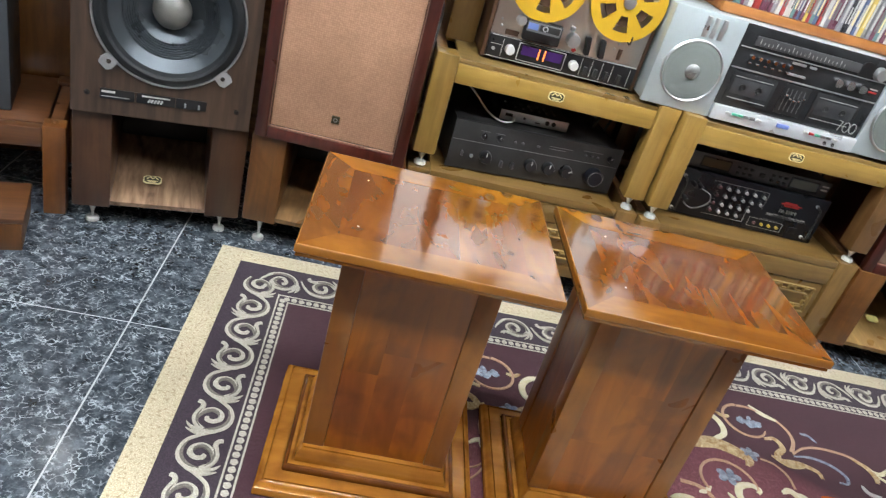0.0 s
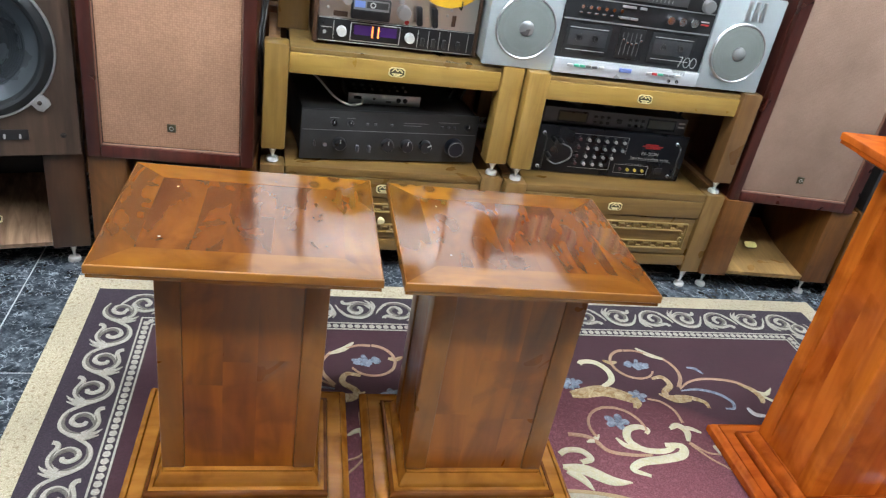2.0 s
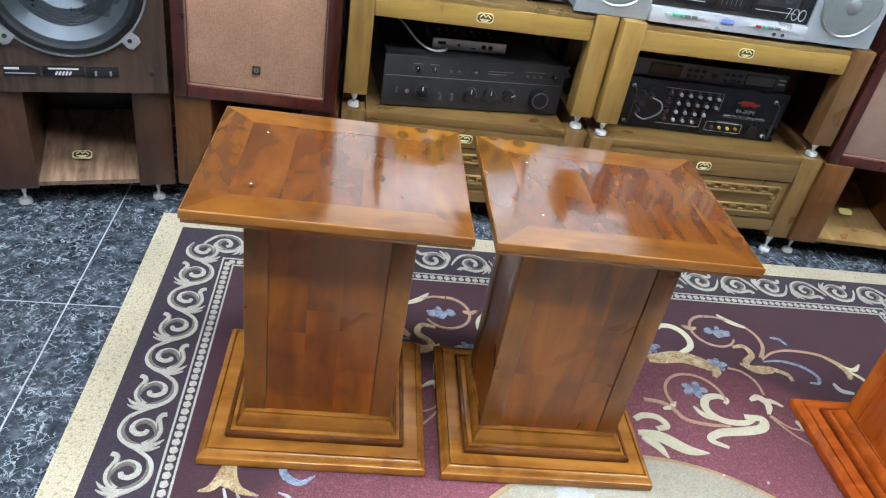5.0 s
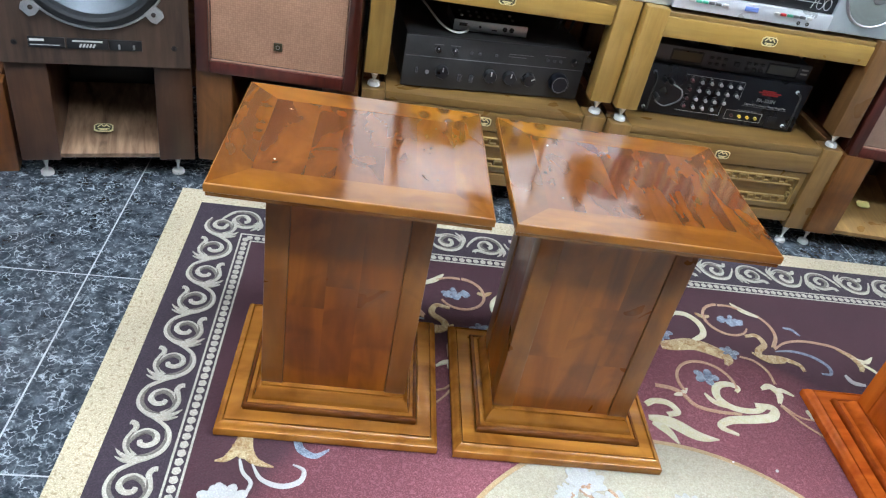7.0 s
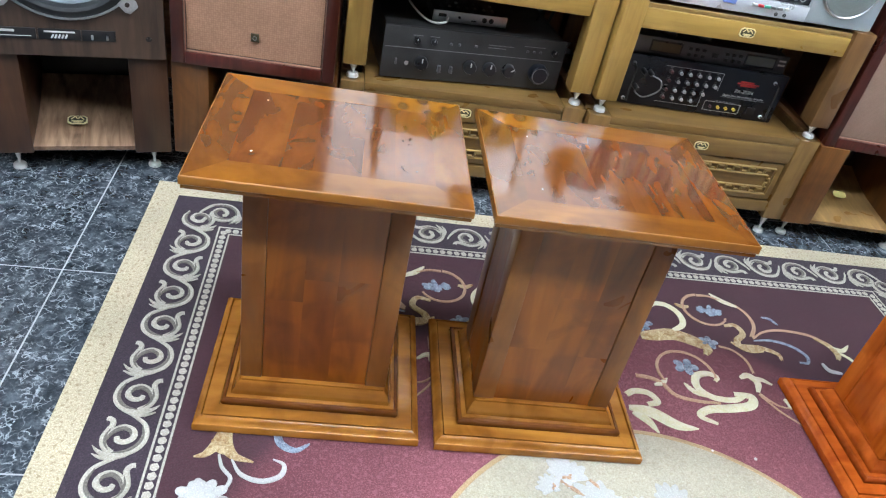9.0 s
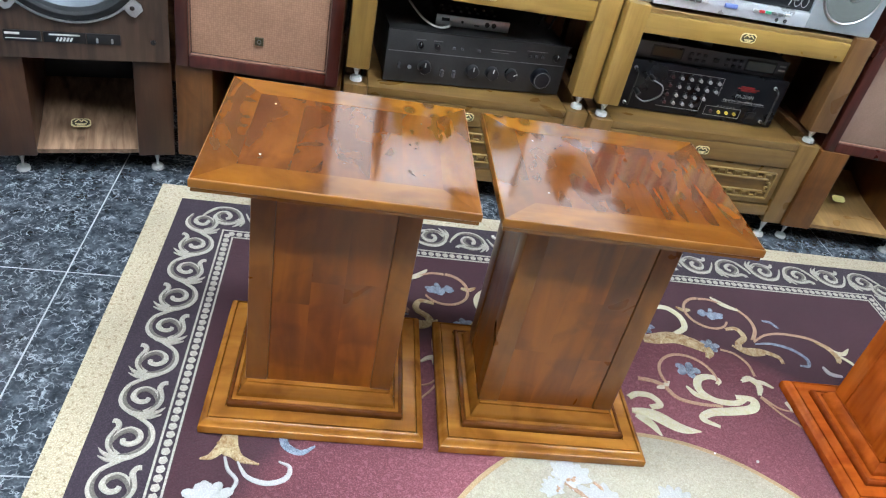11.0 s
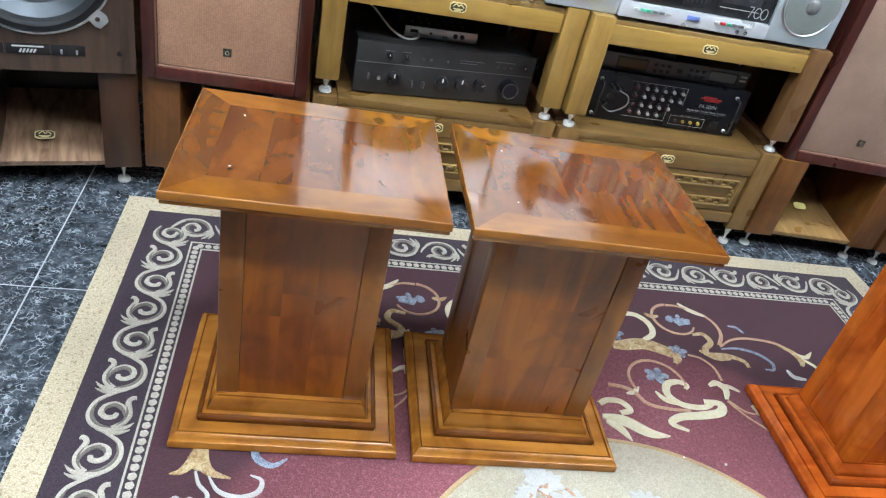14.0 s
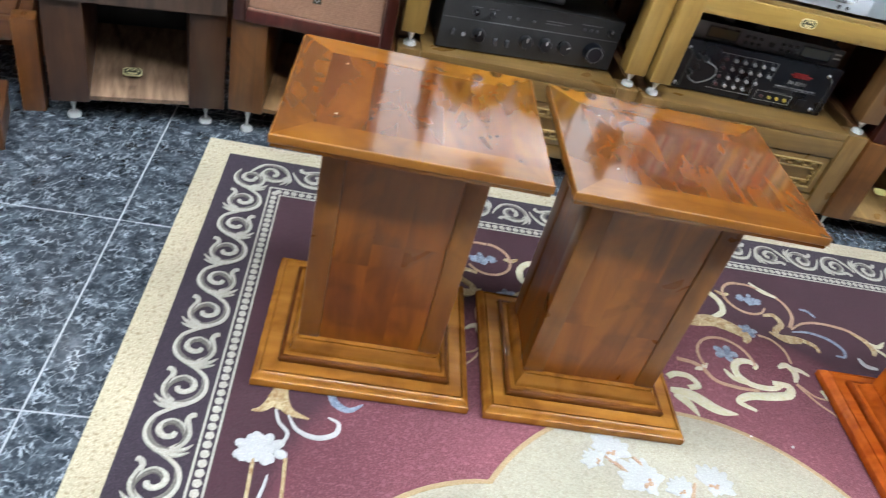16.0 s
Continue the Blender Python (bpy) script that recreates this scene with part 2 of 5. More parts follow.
grey_cloth = painted("grey_cabinet", (0.045, 0.052, 0.060), 0.6, 0.0, 0.15, 900, 0.3)
screw_hole = painted("dark_hole", (0.02, 0.012, 0.008), 0.6)
meter_glow = glowing("meter_glow", (0.035, 0.010, 0.085), 0.5)
needle_glow = glowing("meter_needle", (1.0, 0.28, 0.06), 1.6)
tube_glow = glowing("lamp_diffuser", (0.90, 0.97, 1.05), LAMP)
# dimmer glow of the far panels added for reflections
far_glow = glowing("reflection_glow", (0.92, 0.97, 1.0), 2.3)
wall_paint = painted("pale_wall_paint", (0.52, 0.50, 0.46), 0.75, 0.0, 0.06, 120, 0.1)
ceiling_paint = painted("ceiling_paint", (0.55, 0.54, 0.52), 0.8, 0.0, 0.03, 120, 0.05)
grout = painted("pale_grout", (0.40, 0.41, 0.43), 0.7, 0.0, 0.2)


def grille_cloth(name, color, weave=225.0, light=1.18, dark=0.74, stain_low=0.80):
    m = mat(name, color, 0.85)
    n = Nodes(m)
    v = n.add("ShaderNodeTexVoronoi", Scale=weave, Randomness=0.3)
    n.link(n.coords((1, 1, 1)), v.inputs["Vector"])
    stain = n.noise(n.coords((1, 1, 1), 4.0), 6, 4, 0.6)
    a = n.ramp(v.outputs["Distance"], [(0.1, tuple(c * light for c in color)), (0.75, tuple(c * dark for c in color))])
    b = n.ramp(stain, [(0.3, (stain_low, stain_low * 0.98, stain_low * 0.96)), (0.65, (1.05, 1.05, 1.05))])
    n.link(n.mix(1.0, a, b, "MULTIPLY"), n.b.inputs["Base Color"])
    n.bump(n.math("SUBTRACT", 1.0, v.outputs["Distance"]), 0.4, 0.001)
    return m


cloth_tan = grille_cloth("tan_grille_cloth", (0.50, 0.275, 0.17))
cloth_pale = grille_cloth("faded_grille_cloth", (0.32, 0.208, 0.152), 330.0, 1.08, 0.86, 0.74)
cloth_grey = grille_cloth("grey_mesh", (0.20, 0.228, 0.218), 700.0, 1.06, 0.9, 0.9)


def marble():
    m = mat("black_veined_tile", (0.03, 0.035, 0.045), 0.16)
    n = Nodes(m)
    base = n.coords((1, 1, 1), 60.0)
    warp = n.add("ShaderNodeTexNoise", Scale=38.0, Detail=4.0)
    n.link(base, warp.inputs["Vector"])
    va = n.t.nodes.new("ShaderNodeVectorMath")
    va.operation = "MULTIPLY_ADD"
    n.link(warp.outputs["Color"], va.inputs[0])
    va.inputs[1].default_value = (0.06, 0.06, 0.06)
    n.link(base, va.inputs[2])
    vor = n.add("ShaderNodeTexVoronoi", Scale=54.0)
    vor.feature = "DISTANCE_TO_EDGE"
    n.link(va.outputs[0], vor.inputs["Vector"])
    vein = n.ramp(vor.outputs["Distance"], [(0.012, (1, 1, 1)), (0.085, (0, 0, 0))])
    patch = n.ramp(n.noise(base, 48, 4, 0.65), [(0.44, (0.04, 0.04, 0.04)), (0.64, (1, 1, 1))])
    fac = n.mix(1.0, vein, patch, "MULTIPLY")
    cloud = n.noise(base, 34, 5, 0.7)
    dark = n.ramp(cloud, [(0.32, (0.012, 0.016, 0.021)), (0.5, (0.038, 0.047, 0.058)), (0.74, (0.135, 0.155, 0.175))])
    crumb = n.ramp(n.noise(base, 150, 3, 0.6), [(0.58, (0, 0, 0)), (0.76, (0.3, 0.3, 0.3))])
    dark = n.mix(crumb, dark, (0.26, 0.29, 0.32))
    n.link(n.mix(fac, dark, (0.41, 0.45, 0.485)), n.b.inputs["Base Color"])
    n.link(n.ramp(cloud, [(0.3, (0.11,) * 3), (0.7, (0.19,) * 3)]), n.b.inputs["Roughness"])
    return m


tile_mat = marble()


def carpet(name, a, b, speck=0.35, ring=None, mottle=None, fleck=None, fleck_size=170, fleck_most=0.85):
    """Cut pile; ring: the colour towards the outer parts of the field."""
    m = mat(name, a, 0.95)
    n = Nodes(m)
    vec = n.coords((1, 1, 1))
    pile = n.noise(vec, 420, 3, 0.7)
    tuft = n.noise(vec, 110, 2, 0.6)
    cloud = n.noise(vec, 6, 3, 0.5)
    col = n.ramp(pile, [(0.32, tuple(c * (1 - speck) for c in a)), (0.52, a), (0.66, b), (0.78, tuple(min(0.85, c * 1.5) for c in b))])
    if mottle:
        patch = n.ramp(n.noise(vec, 85, 3, 0.6, 0.8), [(0.38, (0, 0, 0)), (0.66, (1, 1, 1))])
        col = n.mix(patch, col, n.mix(1.0, col, mottle, "MULTIPLY"))
    if fleck:
        spots = n.ramp(n.noise(vec, fleck_size, 2, 0.5, 0.3), [(0.57, (0, 0, 0)), (0.66, (fleck_most,) * 3)])
        col = n.mix(spots, col, fleck)
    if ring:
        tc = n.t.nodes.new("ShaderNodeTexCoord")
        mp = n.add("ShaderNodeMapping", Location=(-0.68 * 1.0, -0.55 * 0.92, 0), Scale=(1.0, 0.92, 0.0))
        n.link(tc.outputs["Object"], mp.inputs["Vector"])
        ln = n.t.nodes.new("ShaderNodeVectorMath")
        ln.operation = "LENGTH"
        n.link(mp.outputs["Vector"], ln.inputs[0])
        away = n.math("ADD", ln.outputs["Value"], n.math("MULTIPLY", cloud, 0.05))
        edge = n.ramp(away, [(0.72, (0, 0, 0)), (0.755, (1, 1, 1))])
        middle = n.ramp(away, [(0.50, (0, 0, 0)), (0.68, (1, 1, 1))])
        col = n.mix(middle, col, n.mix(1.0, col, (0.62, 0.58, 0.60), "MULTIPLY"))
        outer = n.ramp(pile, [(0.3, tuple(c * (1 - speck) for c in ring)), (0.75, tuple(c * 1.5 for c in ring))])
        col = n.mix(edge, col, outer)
    shade = n.ramp(cloud, [(0.3, (0.86,) * 3), (0.7, (1.1,) * 3)])
    n.link(n.mix(1.0, col, shade, "MULTIPLY"), n.b.inputs["Base Color"])
    n.bump(n.math("ADD", pile, tuft), 0.55, 0.002)
    n.b.inputs["Sheen Weight"].default_value = 0.06
    n.b.inputs["Sheen Roughness"].default_value = 0.6
    return m


rug_cream = carpet("cream_pile", (0.52, 0.445, 0.30), (0.68, 0.61, 0.44), 0.3, fleck=(0.30, 0.225, 0.13))
rug_dark = carpet("plum_border_pile", (0.030, 0.019, 0.030), (0.058, 0.036, 0.054))
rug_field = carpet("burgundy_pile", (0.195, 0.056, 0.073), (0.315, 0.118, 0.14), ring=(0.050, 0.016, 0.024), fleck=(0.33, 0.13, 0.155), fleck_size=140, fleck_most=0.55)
rug_medal = carpet("ivory_pile", (0.40, 0.365, 0.275), (0.455, 0.42, 0.325), 0.28, fleck=(0.29, 0.25, 0.17), fleck_size=150, fleck_most=0.45)
rug_ivory = carpet("ivory_motif", (0.58, 0.56, 0.41), (0.66, 0.65, 0.50), 0.12, None, (0.92, 0.90, 0.74))
rug_scroll = carpet("grey_cream_scroll", (0.44, 0.415, 0.34), (0.60, 0.57, 0.48), 0.25)
rug_gold = carpet("gold_motif", (0.50, 0.40, 0.22), (0.66, 0.56, 0.36), 0.35, None, (0.55, 0.40, 0.26))
rug_edge = carpet("tan_outline", (0.40, 0.29, 0.15), (0.50, 0.38, 0.22), 0.2)
rug_rose = carpet("rose_vine", (0.40, 0.24, 0.15), (0.54, 0.36, 0.25), 0.3, None, (1.1, 1.25, 1.2))
rug_blue = carpet("blue_motif", (0.26, 0.32, 0.39), (0.44, 0.50, 0.56), 0.4, None, (0.42, 0.45, 0.52))
rug_white = carpet("white_motif", (0.44, 0.445, 0.43), (0.53, 0.53, 0.515), 0.12)


# ---- mesh helpers ----
def box(x0, x1, y0, y1, z0, z1, b=0.0, seg=2):
    bm = bmesh.new()
    bmesh.ops.create_cube(bm, size=1)
    for v in bm.verts:
        v.co = Vector(((x0 + x1) / 2 + v.co.x * (x1 - x0), (y0 + y1) / 2 + v.co.y * (y1 - y0), (z0 + z1) / 2 + v.co.z * (z1 - z0)))
    if b:
        bmesh.ops.bevel(bm, geom=bm.edges[:], offset=b, segments=seg, profile=0.5, affect="EDGES")
    return bm


def lathe(profile, seg=24, at=(0, 0, 0), front=False, cap=True):
    """Turns (radius, height) round z, or round the axis that faces -y."""
    bm = bmesh.new()
    rings = []
    for r, h in profile:
        ring = []
        for k in range(seg if r > 1e-6 else 1):
            a = 2 * math.pi * k / seg
            p = (r * math.cos(a), r * math.sin(a), h)
            ring.append(bm.verts.new((at[0] + p[0], at[1] - p[2], at[2] + p[1]) if front else (at[0] + p[0], at[1] + p[1], at[2] + p[2])))
        rings.append(ring)
    for a, b in zip(rings, rings[1:]):
        for k in range(seg):
            f = [a[k % len(a)], a[(k + 1) % len(a)], b[(k + 1) % len(b)], b[k % len(b)]]
            f = list(dict.fromkeys(f))
            if len(f) > 2:
                bm.faces.new(f)
    for ring in (rings[0], rings[-1]):
        if cap and len(ring) > 2:
            bm.faces.new(ring)
    bmesh.ops.recalc_face_normals(bm, faces=bm.faces)
    return bm


def moulding(w, d, profile, cap=True):
    """A profile of (inset, height) run round a rectangle of w by d, mitred at the corners."""
    bm = bmesh.new()
    rings = [[bm.verts.new((sx * (w / 2 - i), sy * (d / 2 - i), h)) for sx, sy in ((-1, -1), (1, -1), (1, 1), (-1, 1))] for i, h in profile]
    for a, b in zip(rings, rings[1:]):
        for k in range(4):
            bm.faces.new((a[k], a[(k + 1) % 4], b[(k + 1) % 4], b[k]))
    if cap:
        bm.faces.new(rings[0]), bm.faces.new(rings[-1])
    bmesh.ops.recalc_face_normals(bm, faces=bm.faces)
    return bm


def prism(points, z0, z1, b=0.0):
    bm = bmesh.new()
    f = bm.faces.new([bm.verts.new((x, y, z0)) for x, y in points])
    up = bmesh.ops.extrude_face_region(bm, geom=[f])
    for v in up["geom"]:
        if isinstance(v, bmesh.types.BMVert):
            v.co.z = z1
    bmesh.ops.recalc_face_normals(bm, faces=bm.faces)
    if b:
        bmesh.ops.bevel(bm, geom=[e for e in bm.edges if e.verts[0].co.z > z1 - 1e-6 and e.verts[1].co.z > z1 - 1e-6], offset=b, segments=2, affect="EDGES")
    return bm


def turned(bm, m):
    bmesh.ops.transform(bm, matrix=m, verts=bm.verts)
    return bm


def joined(*parts):
    out = bmesh.new()
    for p in parts:
        me = bpy.data.meshes.new("tmp")
        p.to_mesh(me)
        p.free()
        out.from_mesh(me)
        bpy.data.meshes.remove(me)
    return out


def tube(points, r, seg=8, steps=8):
    """A round cable along a smooth line through the points."""
    line = spline(points, steps)
    bm = bmesh.new()
    rings = []
    for k, p in enumerate(line):
        d = (line[min(k + 1, len(line) - 1)] - line[max(k - 1, 0)]).normalized()
        s = d.cross(Vector((0, 0, 1)))
        s = s.normalized() if s.length > 1e-4 else Vector((1, 0, 0))
        u = s.cross(d)
        rings.append([bm.verts.new(p + r * (math.cos(2 * math.pi * a / seg) * s + math.sin(2 * math.pi * a / seg) * u)) for a in range(seg)])
    for a, b in zip(rings, rings[1:]):
        for k in range(seg):
            bm.faces.new((a[k], a[(k + 1) % seg], b[(k + 1) % seg], b[k]))
    bm.faces.new(rings[0]), bm.faces.new(rings[-1])
    bmesh.ops.recalc_face_normals(bm, faces=bm.faces)
    return bm


def spline(points, steps=8):
    p = [Vector((*q, 0)[:3]) for q in points]
    p = [2 * p[0] - p[1]] + p + [2 * p[-1] - p[-2]]
    out = []
    for a, b, c, d in zip(p, p[1:], p[2:], p[3:]):
        for k in range(steps):
            t = k / steps
            out.append(0.5 * (2 * b + (c - a) * t + (2 * a - 5 * b + 4 * c - d) * t * t + (3 * b - a - 3 * c + d) * t ** 3))
    return out + [p[-2]]


def ribbon(line, w0, w1, mid=None, z=0.0080, rise=0.0022):
    """A raised band of pile along a line, domed, tapering from w0 over mid to w1."""
    bm = bmesh.new()
    rows = []
    n = len(line) - 1
    for k, p in enumerate(line):
        d = line[min(k + 1, n)] - line[max(k - 1, 0)]
        s = Vector((-d.y, d.x, 0))
        s = s.normalized() if s.length > 1e-9 else Vector((1, 0, 0))
        t = k / n
        w = w0 + (w1 - w0) * t if mid is None else (w0 * (1 - t) ** 2 + 2 * mid * t * (1 - t) * 1.0 + w1 * t * t)
        q = Vector((p.x, p.y, 0))
        rows.append([bm.verts.new(q + s * w * f / 2 + Vector((0, 0, z + rise * h))) for f, h in ((1, -0.4), (0.7, 0.75), (0, 1), (-0.7, 0.75), (-1, -0.4))])
    for a, b in zip(rows, rows[1:]):
        for k in range(4):
            bm.faces.new((a[k], b[k], b[k + 1], a[k + 1]))
    bmesh.ops.recalc_face_normals(bm, faces=bm.faces)
    return bm


def swirl(cx, cy, r0, r1, a0, a1, n=26):
    return [Vector((cx + (r0 + (r1 - r0) * k / n) * math.cos(radians(a0 + (a1 - a0) * k / n)),
                    cy + (r0 + (r1 - r0) * k / n) * math.sin(radians(a0 + (a1 - a0) * k / n)), 0)) for k in range(n + 1)]


def finish(name, bm, material, smooth=True):
    me = bpy.data.meshes.new(name)
    bm.to_mesh(me)
    bm.free()
    me.materials.append(material)
    if smooth:
        me.polygons.foreach_set("use_smooth", [True] * len(me.polygons))
        me.set_sharp_from_angle(angle=radians(32))
    return me


def part(name, bm, material, parent, label="", smooth=True):
    ob = new(name, finish(name, bm, material, smooth))
    ob.parent = parent
    if label:
        tagged(ob, label)
    return ob


def thing(name, m, label, category, group="", kind=""):
    ob = new(name)
    ob.empty_display_size = 0.05
    ob.matrix_world = m
    return tagged(ob, label, category, group, kind)


def letters(name, text, size, m, material, parent, deep=0.0004):
    """Raised writing as a mesh, from the built-in font."""
    cu = bpy.data.curves.new(name, "FONT")
    cu.body, cu.size, cu.extrude, cu.align_x, cu.align_y = text, size, deep, "CENTER", "CENTER"
    tmp = new(name, cu)
    me = bpy.data.meshes.new_from_object(tmp.evaluated_get(bpy.context.evaluated_depsgraph_get()))
    bpy.data.objects.remove(tmp)
    bm = bmesh.new()
    bm.from_mesh(me)
    bpy.data.meshes.remove(me)
    return part(name, turned(bm, m @ pose(0, 0, 0, 90, 0, 0)), material, parent)


# ---- the room ----
X0, X1, Y0, Y1, ZC = ROOM
floor = tagged(new("floor", finish("floor", box(X0, X1, Y0, Y1, -0.06, -0.0012), grout)), "dark polished stone tiles with white veins and pale joints", "floor", kind="structure")
for name, dims in (("wall_north", (X0, X1, Y1, Y1 + 0.1, -0.06, ZC)), ("wall_south", (X0, X1, Y0 - 0.1, Y0, -0.06, ZC)),
                   ("wall_west", (X0 - 0.1, X0, Y0, Y1, -0.06, ZC)), ("wall_east", (X1, X1 + 0.1, Y0, Y1, -0.06, ZC))):
    tagged(new(name, finish(name, box(*dims), wall_paint)), "plain pale painted showroom wall", "wall", kind="structure")
tagged(new("ceiling", finish("ceiling", box(X0, X1, Y0, Y1, ZC, ZC + 0.1), ceiling_paint)), "plain white painted showroom ceiling", "ceiling", kind="structure")

# made-up partition, added so the gaps between the furniture look dark
tagged(new("wall_partition", finish("wall_partition", box(-1.6, 2.6, 2.22, 2.26, -0.002, 0.72, 0.002), brown_x)), "added low dark brown wooden partition that darkens the gaps behind the row", "wall", kind="structure")


def ceiling_light(x, y, w, d, glow=None):
    t = thing("ceiling_light", pose(x, y, ZC), "unseen white rectangular ceiling light with a glowing diffuser", "ceiling light", "ceiling lights")
    part("housing", moulding(w + 0.04, d + 0.04, [(0, 0), (0, -0.05), (0.012, -0.055), (0.02, -0.055), (0.02, -0.03)]), ceiling_paint, t)
    part("diffuser", box(-w / 2, w / 2, -d / 2, d / 2, -0.05, -0.035, 0.003), glow or tube_glow, t, "glowing white diffuser")


for x, y in [(a, b) for b in (0.85, -0.35) for a in (-1.25, 0.4, 2.05)]:
    ceiling_light(x, y, 1.2, 0.3)
ceiling_light(-1.35, 3.3, 0.12, 0.12)
# unseen glowing panels, added and sized for the white reflections in the stand tops
for x, y, w, d in ((0.28, 5.6, 1.14, 2.6), (1.64, 5.3, 1.06, 2.7), (2.75, 6.0, 0.22, 1.6)):
    ceiling_light(x, y, w, d, far_glow)


# ---- wooden speaker stands ----
def speaker_stand(m, w, d, h, bw, bd, mats, label, seed):
    rnd = random.Random(seed)
    up, along, deep, boards, top_boards, foot, edge, bead, rear = mats
    t = thing("speaker_stand", m, label, "speaker stand", "lacquered stands on the rug")
    part("plinth", moulding(w, d, [(0.004, 0), (0.0006, 0.002), (0, 0.004), (0, 0.0145), (0.0008, 0.0165), (0.0024, 0.0175), (0.0050, 0.0216), (0.0088, 0.0250), (0.0112, 0.0262), (0.0118, 0.0256), (0.0120, 0.0205), (0.0142, 0.0205), (0.0144, 0.0258), (0.0345, 0.0266), (0.0347, 0.0220), (0.040, 0.0220)]), foot, t, "stepped moulded foot")
    part("bead_moulding", moulding(w - 0.0735, d - 0.0735, [(0.0010, 0.0225), (0.0002, 0.0275), (-0.0006, 0.0300), (-0.0002, 0.0330), (0.0016, 0.0356), (0.0042, 0.0366), (0.0054, 0.0362), (0.0056, 0.0320), (0.009, 0.0320)]), bead, t, "darker rounded bead")
    part("base_moulding", moulding(w - 0.0865, d - 0.0865, [(0.0002, 0.0325), (0.0, 0.0352), (0.0004, 0.0358), (0.0056, 0.0368), (0.0060, 0.0362), (0.0062, 0.0312), (0.0082, 0.0312), (0.0084, 0.0400), (0.0094, 0.0432), (0.0122, 0.0490), (0.0156, 0.0540), (0.0174, 0.0556), (0.0184, 0.0540), (0.0194, 0.0540), (0.0196, 0.0578), (0.0256, 0.0585), (0.034, 0.0585)]), foot, t)
    z0, z1 = 0.0585, h - 0.036
    pw = 0.033
    for sx in (-1, 1):
        for sy in (-1, 1):
            part("corner_post", box(min(sx * bw / 2, sx * (bw / 2 - pw)), max(sx * bw / 2, sx * (bw / 2 - pw)), min(sy * bd / 2, sy * (bd / 2 - pw)), max(sy * bd / 2, sy * (bd / 2 - pw)), z0, z1, 0.0015), up, t)
    inner = bw - 2 * pw
    n = 3
    for sy in (-1, 1):
        cuts = sorted(rnd.uniform(0.2, 0.8) for _ in range(n - 1))
        cuts = [0.0] + [0.25 * c + 0.75 * (k + 1) / n for k, c in enumerate(cuts)] + [1.0]
        for a, b in zip(cuts, cuts[1:]):
            xa, xb = -inner / 2 + 0.0005 + a * (inner - 0.0010), -inner / 2 + 0.0005 + b * (inner - 0.0010)
            zm = z0 + (z1 - z0) * rnd.uniform(0.25, 0.75)
            for za, zb in ((z0, zm), (zm, z1)):
                f = sy * (bd / 2 - 0.003)
                part("panel_board", box(xa, xb, min(f, f - sy * 0.012), max(f, f - sy * 0.012), za, zb), boards, t)
    inner = bd - 2 * pw
    for sx in (-1, 1):
        for k in range(2):
            ya, yb = -inner / 2 + 0.0005 + k * (inner - 0.0010) / 2, -inner / 2 + 0.0005 + (k + 1) * (inner - 0.0010) / 2
            f = sx * (bw / 2 - 0.003)
            part("panel_board", box(min(f, f - sx * 0.012), max(f, f - sx * 0.012), ya, yb, z0, z1), boards, t)
    back = pose(0, -0.014, 0)
    part("edge_moulding", turned(moulding(w, d, [(0.058, h - 0.038), (0.034, h - 0.033), (0.024, h - 0.027), (0.018, h - 0.021), (0.015, h - 0.0175), (0.009, h - 0.0158), (0.0075, h - 0.0135), (0.0012, h - 0.0125), (0, h - 0.0115), (0, h - 0.0022), (0.0004, h - 0.0010), (0.0012, h - 0.0002), (0.0020, h)], cap=False), back), edge, t)
    fr, e = 0.047, 0.0020
    W, D = w / 2, d / 2
    for q, mm in (([(-W + e, -D + e), (W - e, -D + e), (W - fr, -D + fr), (-W + fr, -D + fr)], along),
                  ([(W - e, D - e), (-W + e, D - e), (-W + fr, D - fr), (W - fr, D - fr)], rear),
                  ([(-W + e, D - e), (-W + e, -D + e), (-W + fr, -D + fr), (-W + fr, D - fr)], deep),
                  ([(W - e, -D + e), (W - e, D - e), (W - fr, D - fr), (W - fr, -D + fr)], deep)):
        part("frame_board", turned(prism(q, h - 0.018, h, 0.0), back), mm, t, "mitred border board")
    n = 5
    cuts = [0] + [(k + rnd.uniform(-0.25, 0.25)) / n for k in range(1, n)] + [1]
    for a, b in zip(cuts, cuts[1:]):
        xa, xb = -W + fr + a * (w - 2 * fr), -W + fr + b * (w - 2 * fr)
        for ya, yb in ((-D + fr, D - fr),):
            part("top_board", turned(box(xa, xb, ya, yb, h - 0.016, h - 0.0003), back), top_boards, t)
    for sx in (-1, 1):
        for sy in (-1, 1):
            part("screw_hole", lathe([(0, 0.0005), (0.0012, 0.0004), (0.0017, 0.0001), (0.0019, -0.001)], 12, (sx * 0.104, sy * 0.073 - 0.012, h - 0.0005)), white_metal if sx < 0 else screw_hole, t)
    return t


AMBER_SET = (amber_z, amber_x, amber_y, amber_panel, amber_top, amber_foot, amber_edge, amber_bead)
RED_SET = (red_z, red_x, red_x, red_panel, red_x, red_x, red_x, red_bead, red_x)
RUG = 0.0085
speaker_stand(pose(0.1445, 1.139, RUG, 0, 0, 0.4), 0.349, 0.296, 0.466, 0.229, 0.162, AMBER_SET + (amber_knot_near,), "glossy amber brown wooden speaker stand standing on the rug", 3)
speaker_stand(pose(0.519, 1.138, RUG, 0, 0, 0.4), 0.349, 0.296, 0.466, 0.229, 0.162, AMBER_SET + (amber_knot_far,), "glossy amber wooden speaker stand with darker knotty panels", 8)
